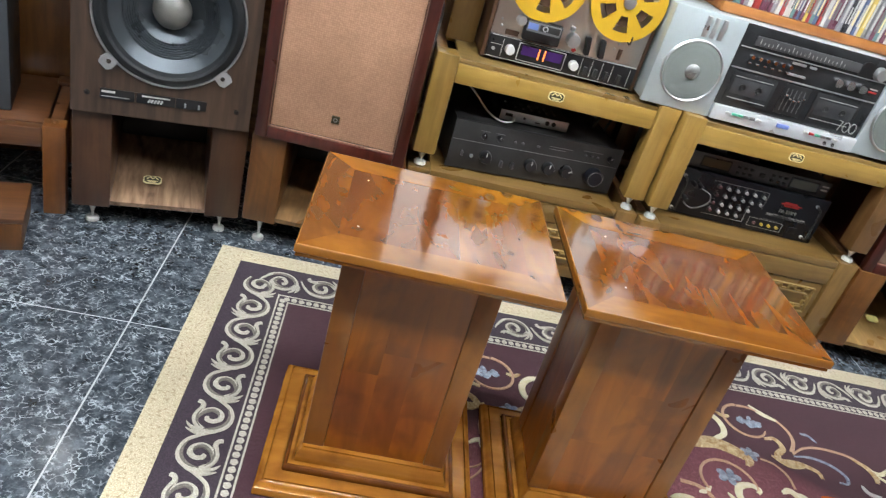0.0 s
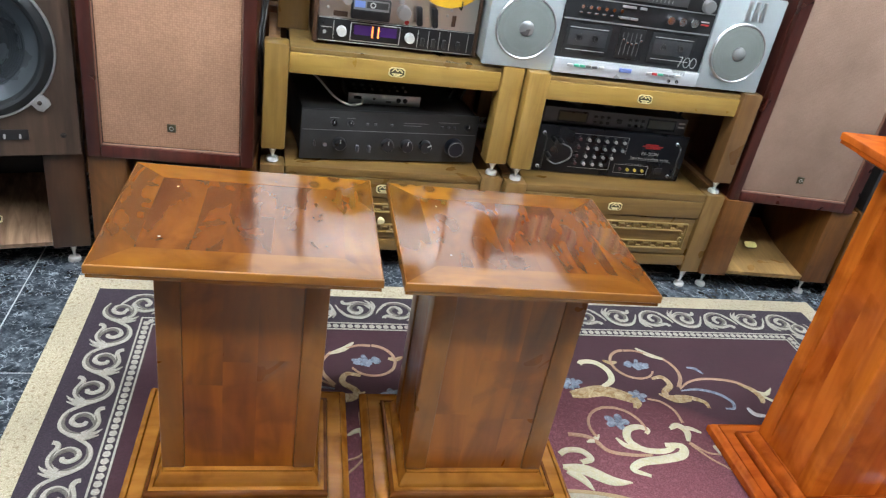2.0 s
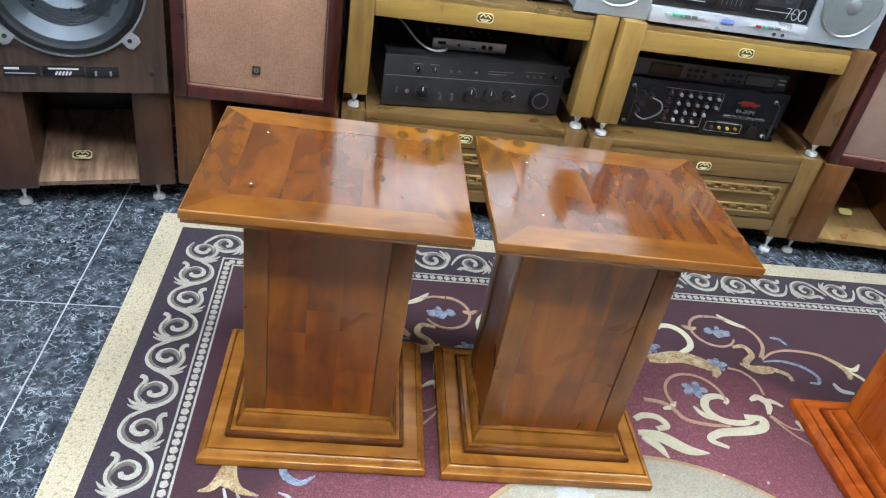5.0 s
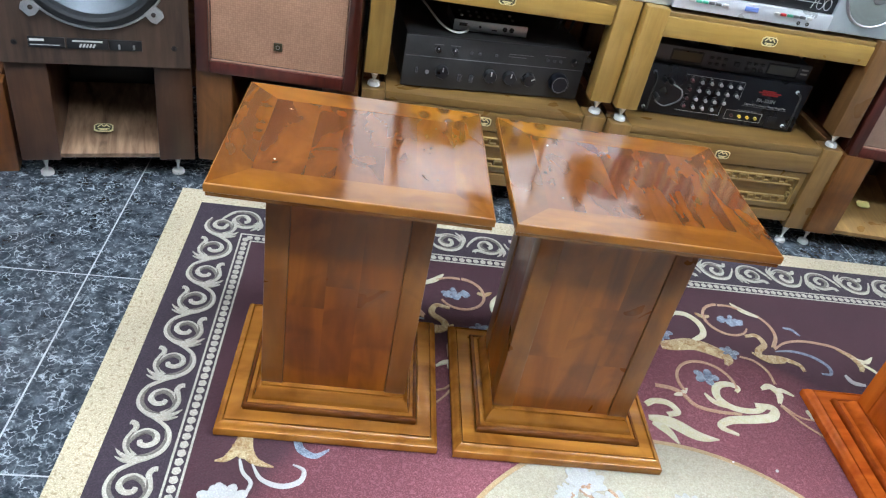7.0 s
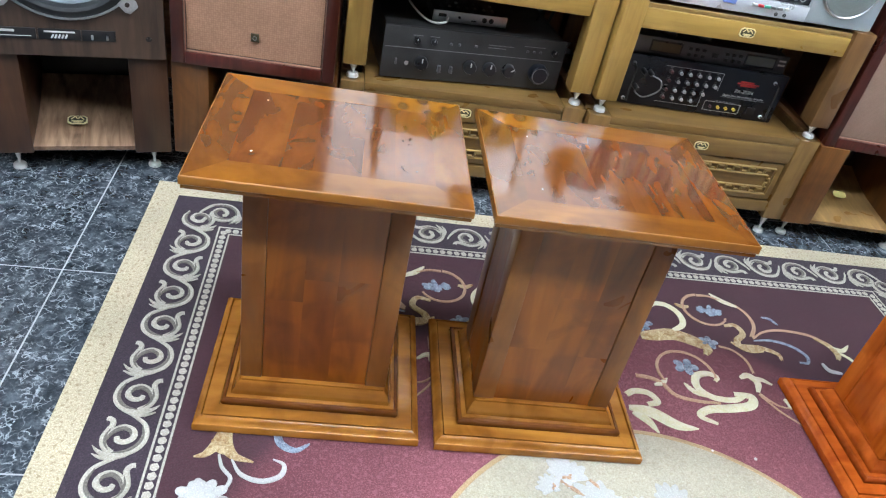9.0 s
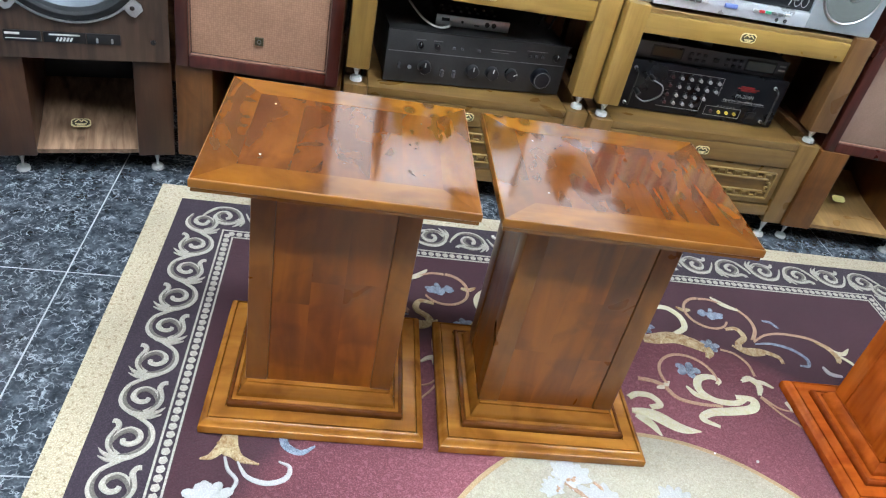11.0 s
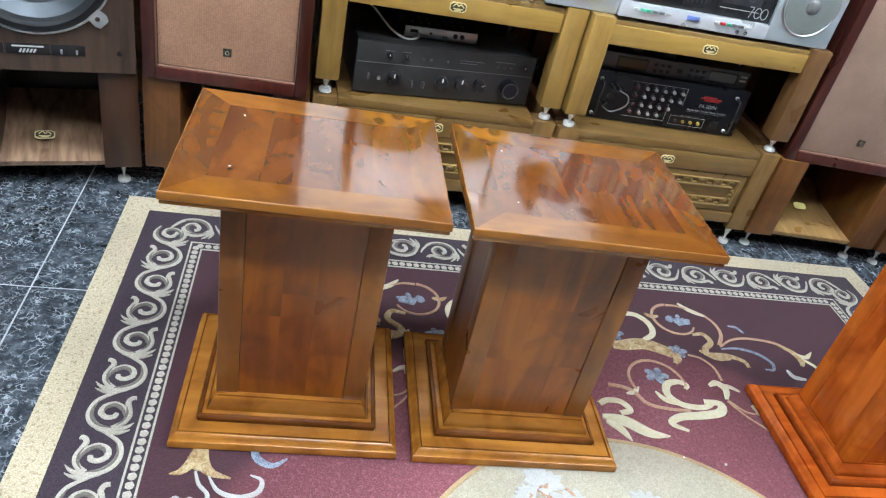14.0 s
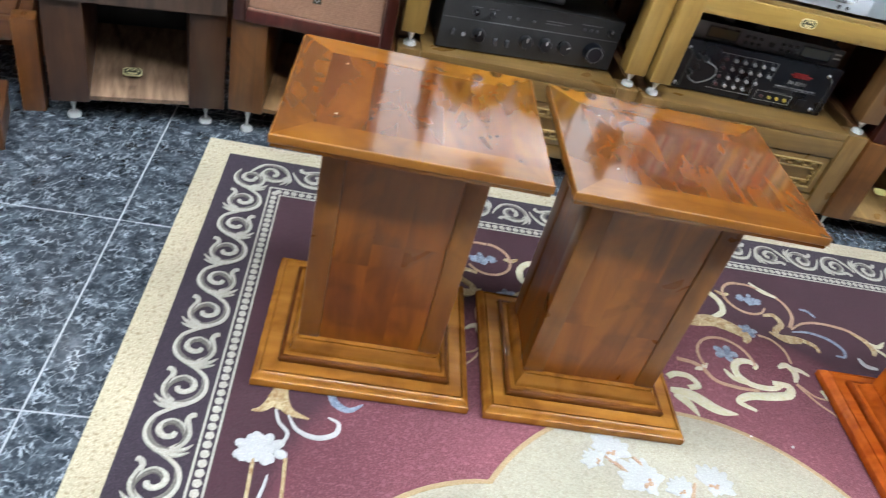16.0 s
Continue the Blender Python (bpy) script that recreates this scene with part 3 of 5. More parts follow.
speaker_stand(pose(1.220, 1.079, RUG, 0, 0, 0.6), 0.352, 0.284, 0.648, 0.229, 0.162, RED_SET, "taller glossy orange red wooden speaker stand on the rug", 5)


# ---- feet, badges ----
def spike(parent, x, y, z, h=0.03):
    part("foot", lathe([(0.0108, h), (0.0108, h * 0.95), (0.0100, h * 0.90), (0.0038, h * 0.44), (0.0030, h * 0.40), (0.0030, 0.0108), (0.0085, 0.0102), (0.0122, 0.0085), (0.0136, 0.0058), (0.0138, 0.0)], 20, (x, y, z)), white_metal, parent, "white metal spike foot")


def badge(parent, m, w=0.036, plain=False):
    """A small plaque that faces -y at the pose m."""
    h = w * 0.58
    c = w * 0.16
    def octagon(k):
        a, b = w / 2 - k, h / 2 - k
        q = [(-a + c, -b), (a - c, -b), (a, -b + c * 0.7), (a, b - c * 0.7), (a - c, b), (-a + c, b), (-a, b - c * 0.7), (-a, -b + c * 0.7)]
        return q
    face = m @ pose(0, 0, 0, 90, 0, 0)
    plate = part("badge", turned(prism(octagon(0), -0.001, 0.001, 0.0003), face), yellow_plate if plain else gold, parent, "plain yellow plaque" if plain else "gold and black plaque")
    if not plain:
        part("badge_field", turned(prism(octagon(w * 0.06), 0.0008, 0.0014), face), olive, plate)
        for pts in ([(-0.32, 0.02), (-0.12, 0.2), (0.02, 0.06), (0.14, 0.18), (0.34, 0.0)], [(-0.3, -0.1), (0.3, -0.1)], [(-0.2, -0.18), (0.2, -0.18)]):
            part("badge_line", turned(ribbon(spline([(x * w, y * w) for x, y in pts], 3), w * 0.075, w * 0.075, None, 0.0014, 0.0005), face), gold, plate)
    return plate


# ---- hi-fi racks: a drawer cabinet below, an open shelf on spikes above ----
def drawer_cabinet(m, w, d=0.40):
    t = thing("drawer_cabinet", m, "honey coloured wooden drawer cabinet with fretwork moulding on spikes", "cabinet", "lower rack cabinets")
    z0, z1 = 0.055, 0.285
    p = 0.052
    for x in (0, w - p):
        for y in (0, d - p):
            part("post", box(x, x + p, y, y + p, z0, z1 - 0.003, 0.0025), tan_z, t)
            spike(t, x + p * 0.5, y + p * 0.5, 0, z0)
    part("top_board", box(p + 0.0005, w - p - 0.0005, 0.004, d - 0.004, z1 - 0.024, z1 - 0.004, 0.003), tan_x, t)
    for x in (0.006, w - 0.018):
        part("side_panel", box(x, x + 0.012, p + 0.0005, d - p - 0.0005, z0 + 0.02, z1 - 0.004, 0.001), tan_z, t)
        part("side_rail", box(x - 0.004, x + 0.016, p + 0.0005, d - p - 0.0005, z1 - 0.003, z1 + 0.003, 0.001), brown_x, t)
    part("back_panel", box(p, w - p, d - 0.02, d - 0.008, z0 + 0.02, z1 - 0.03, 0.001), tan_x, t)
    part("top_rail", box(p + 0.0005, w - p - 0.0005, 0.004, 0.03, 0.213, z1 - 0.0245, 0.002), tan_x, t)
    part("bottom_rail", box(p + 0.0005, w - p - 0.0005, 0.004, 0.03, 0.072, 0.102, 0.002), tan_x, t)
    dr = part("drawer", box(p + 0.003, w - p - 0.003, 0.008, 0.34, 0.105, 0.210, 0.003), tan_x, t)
    # raised border of small meander bars round the drawer front
    a0, a1, b0, b1 = p + 0.022, w - p - 0.022, 0.122, 0.197
    for za, zb in ((b0, b0 + 0.003), (b1 - 0.003, b1), (b0 + 0.019, b0 + 0.022), (b1 - 0.022, b1 - 0.019)):
        inset = 0 if za in (b0, b1 - 0.003) else 0.016
        part("moulding_strip", box(a0 + inset, a1 - inset, 0.0, 0.009, za, zb, 0.001), fret_wood, dr)
    for xa in (a0, a1 - 0.003):
        part("moulding_strip", box(xa, xa + 0.003, 0.0, 0.009, b0 + 0.0035, b1 - 0.0035, 0.001), fret_wood, dr)
    n = int((a1 - a0 - 0.02) / 0.021)
    for zc in (b0 + 0.011, b1 - 0.011):
        for k in range(n):
            x = a0 + 0.012 + (a1 - a0 - 0.024) * (k + 0.5) / n
            s = 1 if k % 2 else -1
            part("fret_bar", joined(box(x - 0.0085, x + 0.0085, 0.001, 0.009, zc + s * 0.004 - 0.0016, zc + s * 0.004 + 0.0016, 0.0006, 1), box(x - 0.0085, x - 0.0055, 0.0012, 0.009, zc - 0.0055, zc + 0.0055, 0.0006, 1)), fret_wood, dr)
    for xc in (a0 + 0.011, a1 - 0.011):
        for k in range(3):
            zc = b0 + 0.0255 + 0.012 * k
            s = 1 if k % 2 else -1
            part("fret_bar", joined(box(xc + s * 0.004 - 0.0016, xc + s * 0.004 + 0.0016, 0.001, 0.009, zc - 0.0055, zc + 0.0055, 0.0006, 1), box(xc - 0.0055, xc + 0.0055, 0.0012, 0.009, zc - 0.0055, zc - 0.0028, 0.0006, 1)), fret_wood, dr)
    part("knob", lathe([(0.0035, 0), (0.0035, 0.008), (0.008, 0.012), (0.009, 0.016), (0.006, 0.02), (0, 0.021)], 18, (w / 2, 0.008, 0.158), True), gold, dr, "small brass knob")
    badge(t, pose(w / 2, 0.0035, 0.236))
    return t


def rack_shelf(m, w, dark_end, d=0.40):
    t = thing("rack_shelf", m, "open honey coloured wooden hi-fi rack shelf on white spikes", "rack", "upper rack shelves")
    z0, z1 = 0.034, 0.266
    p = 0.051
    for x in (0, w - p):
        for y in (0, d - p):
            part("post", box(x, x + p, y, y + p, z0, z1, 0.004), (rack_brown if x and dark_end else honey_z) if y == 0 else brown_z, t)
            spike(t, x + p * 0.5, y + p * 0.45, 0, z0)
    part("front_rail", box(p + 0.0005, w - p - 0.0005, 0.008, 0.034, 0.205, 0.249, 0.003), honey_x, t)
    part("back_rail", box(p + 0.0005, w - p - 0.0005, d - 0.034, d - 0.008, 0.205, 0.249, 0.003), honey_x, t)
    for x in (0.008, w - 0.034):
        part("side_rail", box(x, x + 0.026, p + 0.0005, d - p - 0.0005, 0.205, 0.249, 0.002), brown_x, t)
    n = 4
    for k in range(n):
        y = 0.012 + k * (d - 0.024) / n
        part("top_board", box(p + 0.001, w - p - 0.001, y + 0.0002, y + (d - 0.024) / n, 0.2495, 0.2585, 0.0006, 1), honey_top, t)
    # black sheet added for the darkness seen through the open rack
    part("back_panel", box(p + 0.001, w - p - 0.001, d - 0.03, d - 0.02, z0, 0.204, 0.001), black_metal, t, "black sheet painting the darkness of the open back")
    badge(t, pose(w / 2 - 0.003, 0.0075, 0.228))
    return t


RACK_L = pose(0.119, 1.738, 0, 0, 0, 3.2)
RACK_R = pose(0.687, 1.747, 0, 0, 0, 2.8)
WL, WR = 0.564, 0.590
for m, w in ((RACK_L, WL), (RACK_R, WR)):
    drawer_cabinet(m, w)
    rack_shelf(m @ pose(0, 0, 0.2845), w, w == WR)


# ---- stands of the speakers along the wall ----
def low_stand(m, w, posts, panel, label, d=0.30, h=0.277, foot=0.055):
    """Two thick cheeks with a curved board that sweeps up between them."""
    t = thing("low_speaker_stand", m, label, "speaker stand", "low stands along the wall")
    p = 0.076
    for x in (0, w - p):
        part("cheek", box(x, x + p, 0, d, foot, h, 0.003), posts, t)
        for y in (0.04, d - 0.04):
            spike(t, x + p / 2, y, 0, foot)
    bm = bmesh.new()
    rows = []
    for k in range(13):
        s = k / 12
        y = 0.002 + s * (d - 0.03)
        z = foot + 0.016 + 0.024 * s ** 1.3 + 0.02 * max(0, s - 0.55) ** 1.6 / 0.45 ** 1.6
        rows.append([bm.verts.new((x, y + o, z + o2)) for x in (p, w - p) for o, o2 in ((0, 0), (0.004, -0.012))])
    for a, b in zip(rows, rows[1:]):
        bm.faces.new((a[0], a[2], b[2], b[0])), bm.faces.new((a[1], b[1], b[3], a[3]))
    bm.faces.new((rows[0][0], rows[0][1], rows[0][3], rows[0][2]))
    bm.faces.new((rows[-1][0], rows[-1][2], rows[-1][3], rows[-1][1]))
    bmesh.ops.recalc_face_normals(bm, faces=bm.faces)
    part("curved_board", bm, panel, t, "curved wooden board between the cheeks")
    # near-black colour paints the shade at the back of the opening
    part("back_panel", box(p, w - p, d - 0.014, d - 0.002, foot, h - 0.002, 0.001), black_metal, t, "dark panel that paints the shade inside the stand")
    return t


stand_w = low_stand(pose(-0.577, 1.626, 0, 0, 0, 16), 0.351, walnut_post, walnut_y, "dark walnut low speaker stand with a curved board", h=0.283)
badge(stand_w, pose(0.158, 0.085, 0.0905, -68), 0.04)
stand_g = low_stand(pose(-0.229, 1.708, 0, 0, 0, 1.5), 0.342, chest_z, brown_y, "chestnut brown low speaker stand with a curved board", foot=0.068, h=0.285)
badge(stand_g, pose(0.165, 0.115, 0.106, -65), 0.042, True)
stand_r = low_stand(pose(1.278, 1.768, 0, 0, 0, -1.5), 0.380, brown_z, golden_y, "brown low speaker stand with a yellow plaque inside")
badge(stand_r, pose(0.198, 0.118, 0.0975, -65), 0.036, True)
low_stand(pose(1.664, 1.752, 0, 0, 0, -8), 0.34, brown_z, brown_y, "dark brown low stand partly hidden behind the red stand")


# ---- speakers ----
def cloth_speaker(m, w, h, cloth, label, d=0.29):
    t = thing("loudspeaker", m, label, "loudspeaker", "cloth fronted speakers")
    f = 0.026
    part("cabinet", box(0, w, 0.016, d, 0, h, 0.002), cherry, t)
    for a in ((0, f, 0.0, h), (w - f, w, 0, h)):
        part("frame_stile", box(a[0], a[1], -0.006, 0.0155, a[2], a[3], 0.003), cherry, t)
    for a in ((0.0, f), (h - f, h)):
        part("frame_rail", box(f + 0.0003, w - f - 0.0003, -0.006, 0.0155, a[0], a[1], 0.003), cherry, t)
    for a in ((f, f + 0.002, f, h - f), (w - f - 0.002, w - f, f, h - f), (f + 0.0025, w - f - 0.0025, f, f + 0.002), (f + 0.0025, w - f - 0.0025, h - f - 0.002, h - f)):
        part("inner_bead", box(a[0], a[1], -0.001, 0.006, a[2], a[3], 0.0008), strip_tan, t, "thin pale edge strip")
    part("grille", box(f + 0.0036, w - f - 0.0036, 0.003, 0.015, f + 0.0036, h - f - 0.0036, 0.002), cloth, t, "woven grille cloth")
    bd = part("maker_badge", box(w * 0.5 - 0.0085, w * 0.5 + 0.0085, -0.0005, 0.0035, 0.065, 0.082, 0.0008), olive, t, "small square dark badge")
    part("badge_ring", lathe([(0.0042, 0.0), (0.0042, 0.0006), (0.0034, 0.0006), (0.0034, 0.0)], 18, (w * 0.5, -0.0006, 0.0735), True, False), satin, bd)
    return t


cloth_speaker(pose(-0.224, 1.702, 0.2855, 0, 0, 0.8), 0.330, 0.66, cloth_tan, "cherry wood speaker with tan woven grille cloth")
cloth_speaker(pose(1.286, 1.780, 0.2755, 0, 0, -4.5), 0.345, 0.66, cloth_pale, "cherry wood speaker with faded pinkish grille cloth")


def woofer_speaker(m, w, h, d=0.34):
    t = thing("woofer_speaker", m, "walnut floor speaker with a big bare woofer", "loudspeaker")
    cx, cz, R = w / 2 + 0.003, 0.2200, 0.1445
    part("cabinet", box(0, w, 0.0805, d, 0, h, 0.0025), walnut_z, t)
    # the front board with a round opening
    bm, seg, hole = bmesh.new(), 96, R - 0.006
    layers = []
    for y in (0.0, 0.08):
        inner, outer = [], []
        for k in range(seg):
            c, q = math.cos(2 * math.pi * k / seg), math.sin(2 * math.pi * k / seg)
            inner.append(bm.verts.new((cx + hole * c, y, cz + hole * q)))
            f = min((w - cx) / c if c > 1e-6 else 9, -cx / c if c < -1e-6 else 9, (h - cz) / q if q > 1e-6 else 9, -cz / q if q < -1e-6 else 9)
            outer.append(bm.verts.new((cx + f * c, y, cz + f * q)))
        layers.append((inner, outer))
    corners = [[bm.verts.new((x, y, z)) for y in (0.0, 0.08)] for x, z in ((w, h), (0, h), (0, 0), (w, 0))]
    (ia, oa), (ib, ob_) = layers
    for k in range(seg):
        j = (k + 1) % seg
        bm.faces.new((ia[k], ia[j], oa[j], oa[k])), bm.faces.new((ib[k], ob_[k], ob_[j], ib[j])), bm.faces.new((ia[k], ib[k], ib[j], ia[j]))
        pa, pb = oa[k].co, oa[j].co
        if abs(pa.x - pb.x) > 1e-6 and abs(pa.z - pb.z) > 1e-6:
            q = min(corners, key=lambda e: (e[0].co - (pa + pb) / 2).length)
            bm.faces.new((oa[k], oa[j], q[0])), bm.faces.new((ob_[j], ob_[k], q[1]))
            bm.faces.new((oa[k], q[0], q[1], ob_[k])), bm.faces.new((q[0], oa[j], ob_[j], q[1]))
        else:
            bm.faces.new((oa[k], oa[j], ob_[j], ob_[k]))
    bmesh.ops.recalc_face_normals(bm, faces=bm.faces)
    part("front_board", bm, walnut_z, t)
    wf = part("woofer_frame", lathe([(R, 0.0), (R, 0.006), (R - 0.0015, 0.0085), (R - 0.0035, 0.0085), (R - 0.005, 0.004)], 72, (cx, 0, cz), True, False), clamp_metal, t, "dull metal rim")
    prof = [(R - 0.0045, 0.005), (R - 0.012, 0.012), (R - 0.019, 0.014), (R - 0.025, 0.011), (R - 0.029, 0.003), (R - 0.030, 0.001)]
    part("surround", lathe(prof + [(R - 0.030, -0.004), (R - 0.0045, -0.004)], 72, (cx, 0, cz), True, False), rubber, wf, "black rubber surround")
    cone = []
    for k in range(241):
        q = k / 240
        r = (R - 0.029) * (1 - q) + 0.035 * q
        cone.append((r, 0.001 - 0.052 * q + (0.0013 * math.sin((q - 0.3) * 2 * math.pi * 20) if 0.3 < q < 0.65 else 0)))
    cone = cone + [(r, z - 0.003) for r, z in reversed(cone)]
    part("cone", lathe(cone, 72, (cx, 0, cz), True, False), cone_grey, wf, "ribbed grey paper cone")
    part("dust_cap", lathe([(0.038, -0.052), (0.0375, -0.044), (0.0345, -0.031), (0.027, -0.021), (0.015, -0.0145), (0, -0.012)], 40, (cx, 0, cz), True), cap_grey, wf, "domed grey dust cap")
    for a in (-136, -45):
        mm = pose(cx + (R + 0.006) * math.cos(radians(a)), -0.001, cz + (R + 0.006) * math.sin(radians(a))) @ pose(0, 0, 0, 0, -a + 90, 0)
        c = part("clamp", turned(prism([(-0.013, -0.012), (0.013, -0.012), (0.015, 0.008), (0.010, 0.017), (-0.010, 0.017), (-0.015, 0.008)], 0, 0.009, 0.002), mm @ pose(0, 0, 0, 90, 0, 0)), clamp_metal, t, "silver metal clamp")
        part("bolt", turned(lathe([(0.0, 0.0125), (0.003, 0.0125), (0.0045, 0.011), (0.0045, 0.0095)], 14), mm @ pose(0, 0, 0, 90, 0, 0)), screw_hole, c)
    x0 = 0.054
    for k, (a, b) in enumerate(((0.0, 0.064), (0.068, 0.142), (0.144, 0.204))):
        pl = part("control_plate", box(x0 + a, x0 + b, -0.0025, 0.001, 0.034, 0.055, 0.0006), black_plastic, t, "black control plate")
        if k == 0:
            part("plate_mark", box(x0 + 0.003, x0 + 0.028, -0.0032, -0.0024, 0.047, 0.0515), hair_line, pl)
            part("plate_mark", box(x0 + 0.003, x0 + 0.055, -0.0032, -0.0024, 0.039, 0.0402), hair_line, pl)
        if k == 1:
            part("plate_mark", box(x0 + a + 0.01, x0 + b - 0.01, -0.0032, -0.0024, 0.0485, 0.0515), hair_line, pl)
            for q in range(5):
                part("plate_mark", turned(box(-0.0016, 0.0016, -0.0032, -0.0024, -0.0042, 0.0042), pose(x0 + a + 0.024 + q * 0.006, 0, 0.041, 0, 28, 0)), hair_line, pl)
        if k == 2:
            for q in (0.018, 0.045):
                part("lever", box(x0 + a + q - 0.002, x0 + a + q + 0.002, -0.008, -0.0024, 0.038, 0.047, 0.0012), satin, pl)
    for x in (0.03, w - 0.03):
        part("grille_socket", lathe([(0.0055, 0), (0.0055, 0.0012), (0.0035, 0.0016), (0.0028, 0.0002), (0, 0.0002)], 16, (x, 0, 0.042), True), black_plastic, t)
    return t


woofer_speaker(pose(-0.574, 1.612, 0.2835, 0, 0, 15.8), 0.349, 0.70)

# dark speaker at the far right
t = thing("loudspeaker", pose(1.668, 1.752, 0.2775, 0, 0, -8), "dark floor speaker with a black front", "loudspeaker")
part("cabinet", box(0, 0.33, 0.01, 0.3, 0, 0.66, 0.003), black_metal, t)
part("front_panel", box(0.012, 0.318, 0.0, 0.0098, 0.012, 0.648, 0.003), grey_cloth, t)
part("plate_mark", box(0.03, 0.055, -0.001, 0.001, 0.03, 0.034), hair_line, t)

# ---- things at the far left ----
t = thing("wooden_bench", pose(-0.606, 1.666, 0, 0, 0, 18), "reddish brown wooden bench stand with thick square legs", "bench")
for x in (-0.046, -0.5):
    for y in (0, 0.26):
        part("leg", box(x, x + 0.046, y, y + 0.046, 0, 0.212, 0.004), bench_leg, t, "reddish brown square leg")
part("front_rail", box(-0.4535, -0.0465, 0.004, 0.03, 0.16, 0.205, 0.003), chest_x, t)
part("side_rail", box(-0.036, -0.01, 0.0465, 0.2595, 0.16, 0.205, 0.003), chest_x, t)
part("shelf_board", box(-0.452, -0.04, 0.0305, 0.30, 0.185, 0.2065, 0.002), chest_x, t)
part("leg_stud", lathe([(0.006, 0), (0.006, 0.003), (0.003, 0.005), (0, 0.005)], 14, (-0.023, 0.023, 0.212)), brown_z, t)
part("back_board", box(-0.36, 0.09, 0.307, 0.325, 0, 0.95, 0.003), brown_z, t, "brown wooden board behind the bench")
t = thing("grey_speaker", pose(-0.735, 1.700, 0.2068, 0, 0, 20), "dark grey speaker box on the wooden bench", "loudspeaker")
part("cabinet", box(-0.3, 0, 0.012, 0.17, 0, 0.42, 0.003), black_metal, t)
part("front_panel", box(-0.3, 0.0, 0.0, 0.0115, 0.0, 0.42, 0.003), grey_cloth, t)
t = thing("low_box", pose(-0.614, 1.499, 0, 0, 0, 20), "low reddish brown wooden box on the tiles", "box")
part("body", box(-0.36, -0.004, 0.006, 0.155, 0.004, 0.062, 0.003), chest_z, t)
part("lid", box(-0.364, 0, 0, 0.158, 0.0625, 0.074, 0.003), chest_x, t)
part("front_board", box(-0.36, -0.004, 0.0, 0.0055, 0.0, 0.062, 0.002), chest_z, t)


# ---- integrated amplifier ----
def knob(parent, x, z, r, deep, material, label="", mark=True, y=0.0, turn=0):
    k = part("knob", lathe([(r * 1.02, 0), (r, deep * 0.25), (r * 0.97, deep * 0.85), (r * 0.88, deep), (0, deep)], 26, (x, y, z), True), material, parent, label)
    if mark:
        m = pose(x, y - deep, z, 0, turn, 0)
        part("pointer", turned(box(-r * 0.09, r * 0.09, -0.0006, 0.0004, r * 0.25, r * 0.9), m), hair_line, k)
    return k


AW, AH = 0.422, 0.122
t = thing("amplifier", pose(0.201, 1.786, 0.2808, 0, 0, 8.8), "matt black integrated amplifier with a row of knobs", "amplifier")
part("chassis", box(0.004, AW - 0.004, 0.006, 0.30, 0.006, AH - 0.002, 0.002), black_metal, t)
part("faceplate", box(0, AW, -0.004, 0.0055, 0.004, AH, 0.0015), black_metal, t, "black brushed faceplate")
for x in (0.04, AW - 0.04):
    for y in (0.03, 0.26):
        part("foot", lathe([(0.012, 0), (0.014, 0.006)], 16, (x, y, 0)), cable_black, t)
part("face_line", box(0.004, AW - 0.004, -0.0048, -0.0038, 0.0745, 0.0757), dim_line, t)
for u, r in ((0.172, 0.0068), (0.262, 0.0068), (0.935, 0.0075)):
    knob(t, u * AW, 0.094, r, 0.010, black_plastic, y=-0.004)
for u in (0.355, 0.40, 0.492, 0.782, 0.82, 0.856):
    part("push_button", box(u * AW - 0.003, u * AW + 0.003, -0.009, -0.0038, 0.0905, 0.0955, 0.0008), grey_panel, t)
for u, r, a in ((0.21, 0.0145, 0), (0.476, 0.0145, 0), (0.586, 0.0145, 5), (0.695, 0.0145, 60)):
    knob(t, u * AW, 0.045, r, 0.016, black_plastic, y=-0.004, turn=a)
knob(t, 0.868 * AW, 0.044, 0.0225, 0.02, navy, "large volume knob", False, -0.004)
part("volume_ring", lathe([(0.0185, 0), (0.0185, 0.0005), (0.0172, 0.0005), (0.0172, 0)], 36, (0.868 * AW, -0.0241, 0.044), True, False), dim_line, t, "fine pale ring on the volume knob")
for u in (0.31, 0.375):
    part("lever_switch", box(u * AW - 0.0035, u * AW + 0.0035, -0.014, -0.0038, 0.026, 0.042, 0.0015), grey_panel, t)
part("power_switch", box(0.075 * AW - 0.002, 0.075 * AW + 0.002, -0.012, -0.0038, 0.037, 0.05, 0.001), grey_panel, t)
part("phone_jack", lathe([(0.0045, 0), (0.0045, 0.002), (0.0028, 0.002), (0.0028, 0.0002)], 16, (0.133 * AW, -0.004, 0.04), True), satin, t)
for u0, u1, z in ((0.56, 0.70, 0.098), (0.56, 0.66, 0.092), (0.76, 0.88, 0.103), (0.15, 0.20, 0.104), (0.24, 0.29, 0.104)):
    part("face_mark", box(u0 * AW, u1 * AW, -0.0046, -0.0038, z, z + 0.0012), dim_line, t)

t = thing("audio_box", pose(0.304, 1.856, 0.4029, 0, 0, 6.5), "small silver fronted box lying on the amplifier", "audio device")
part("body", box(0, 0.171, 0.004, 0.11, 0, 0.024, 0.002), black_metal, t)
part("front_plate", box(0, 0.171, -0.002, 0.0035, 0, 0.024, 0.001), satin, t, "silver front plate")
part("usb_socket", box(0.012, 0.03, -0.003, 0.0, 0.011, 0.018), black_plastic, t)
part("slot", box(0.088, 0.1, -0.003, 0.0, 0.007, 0.0095), black_plastic, t)
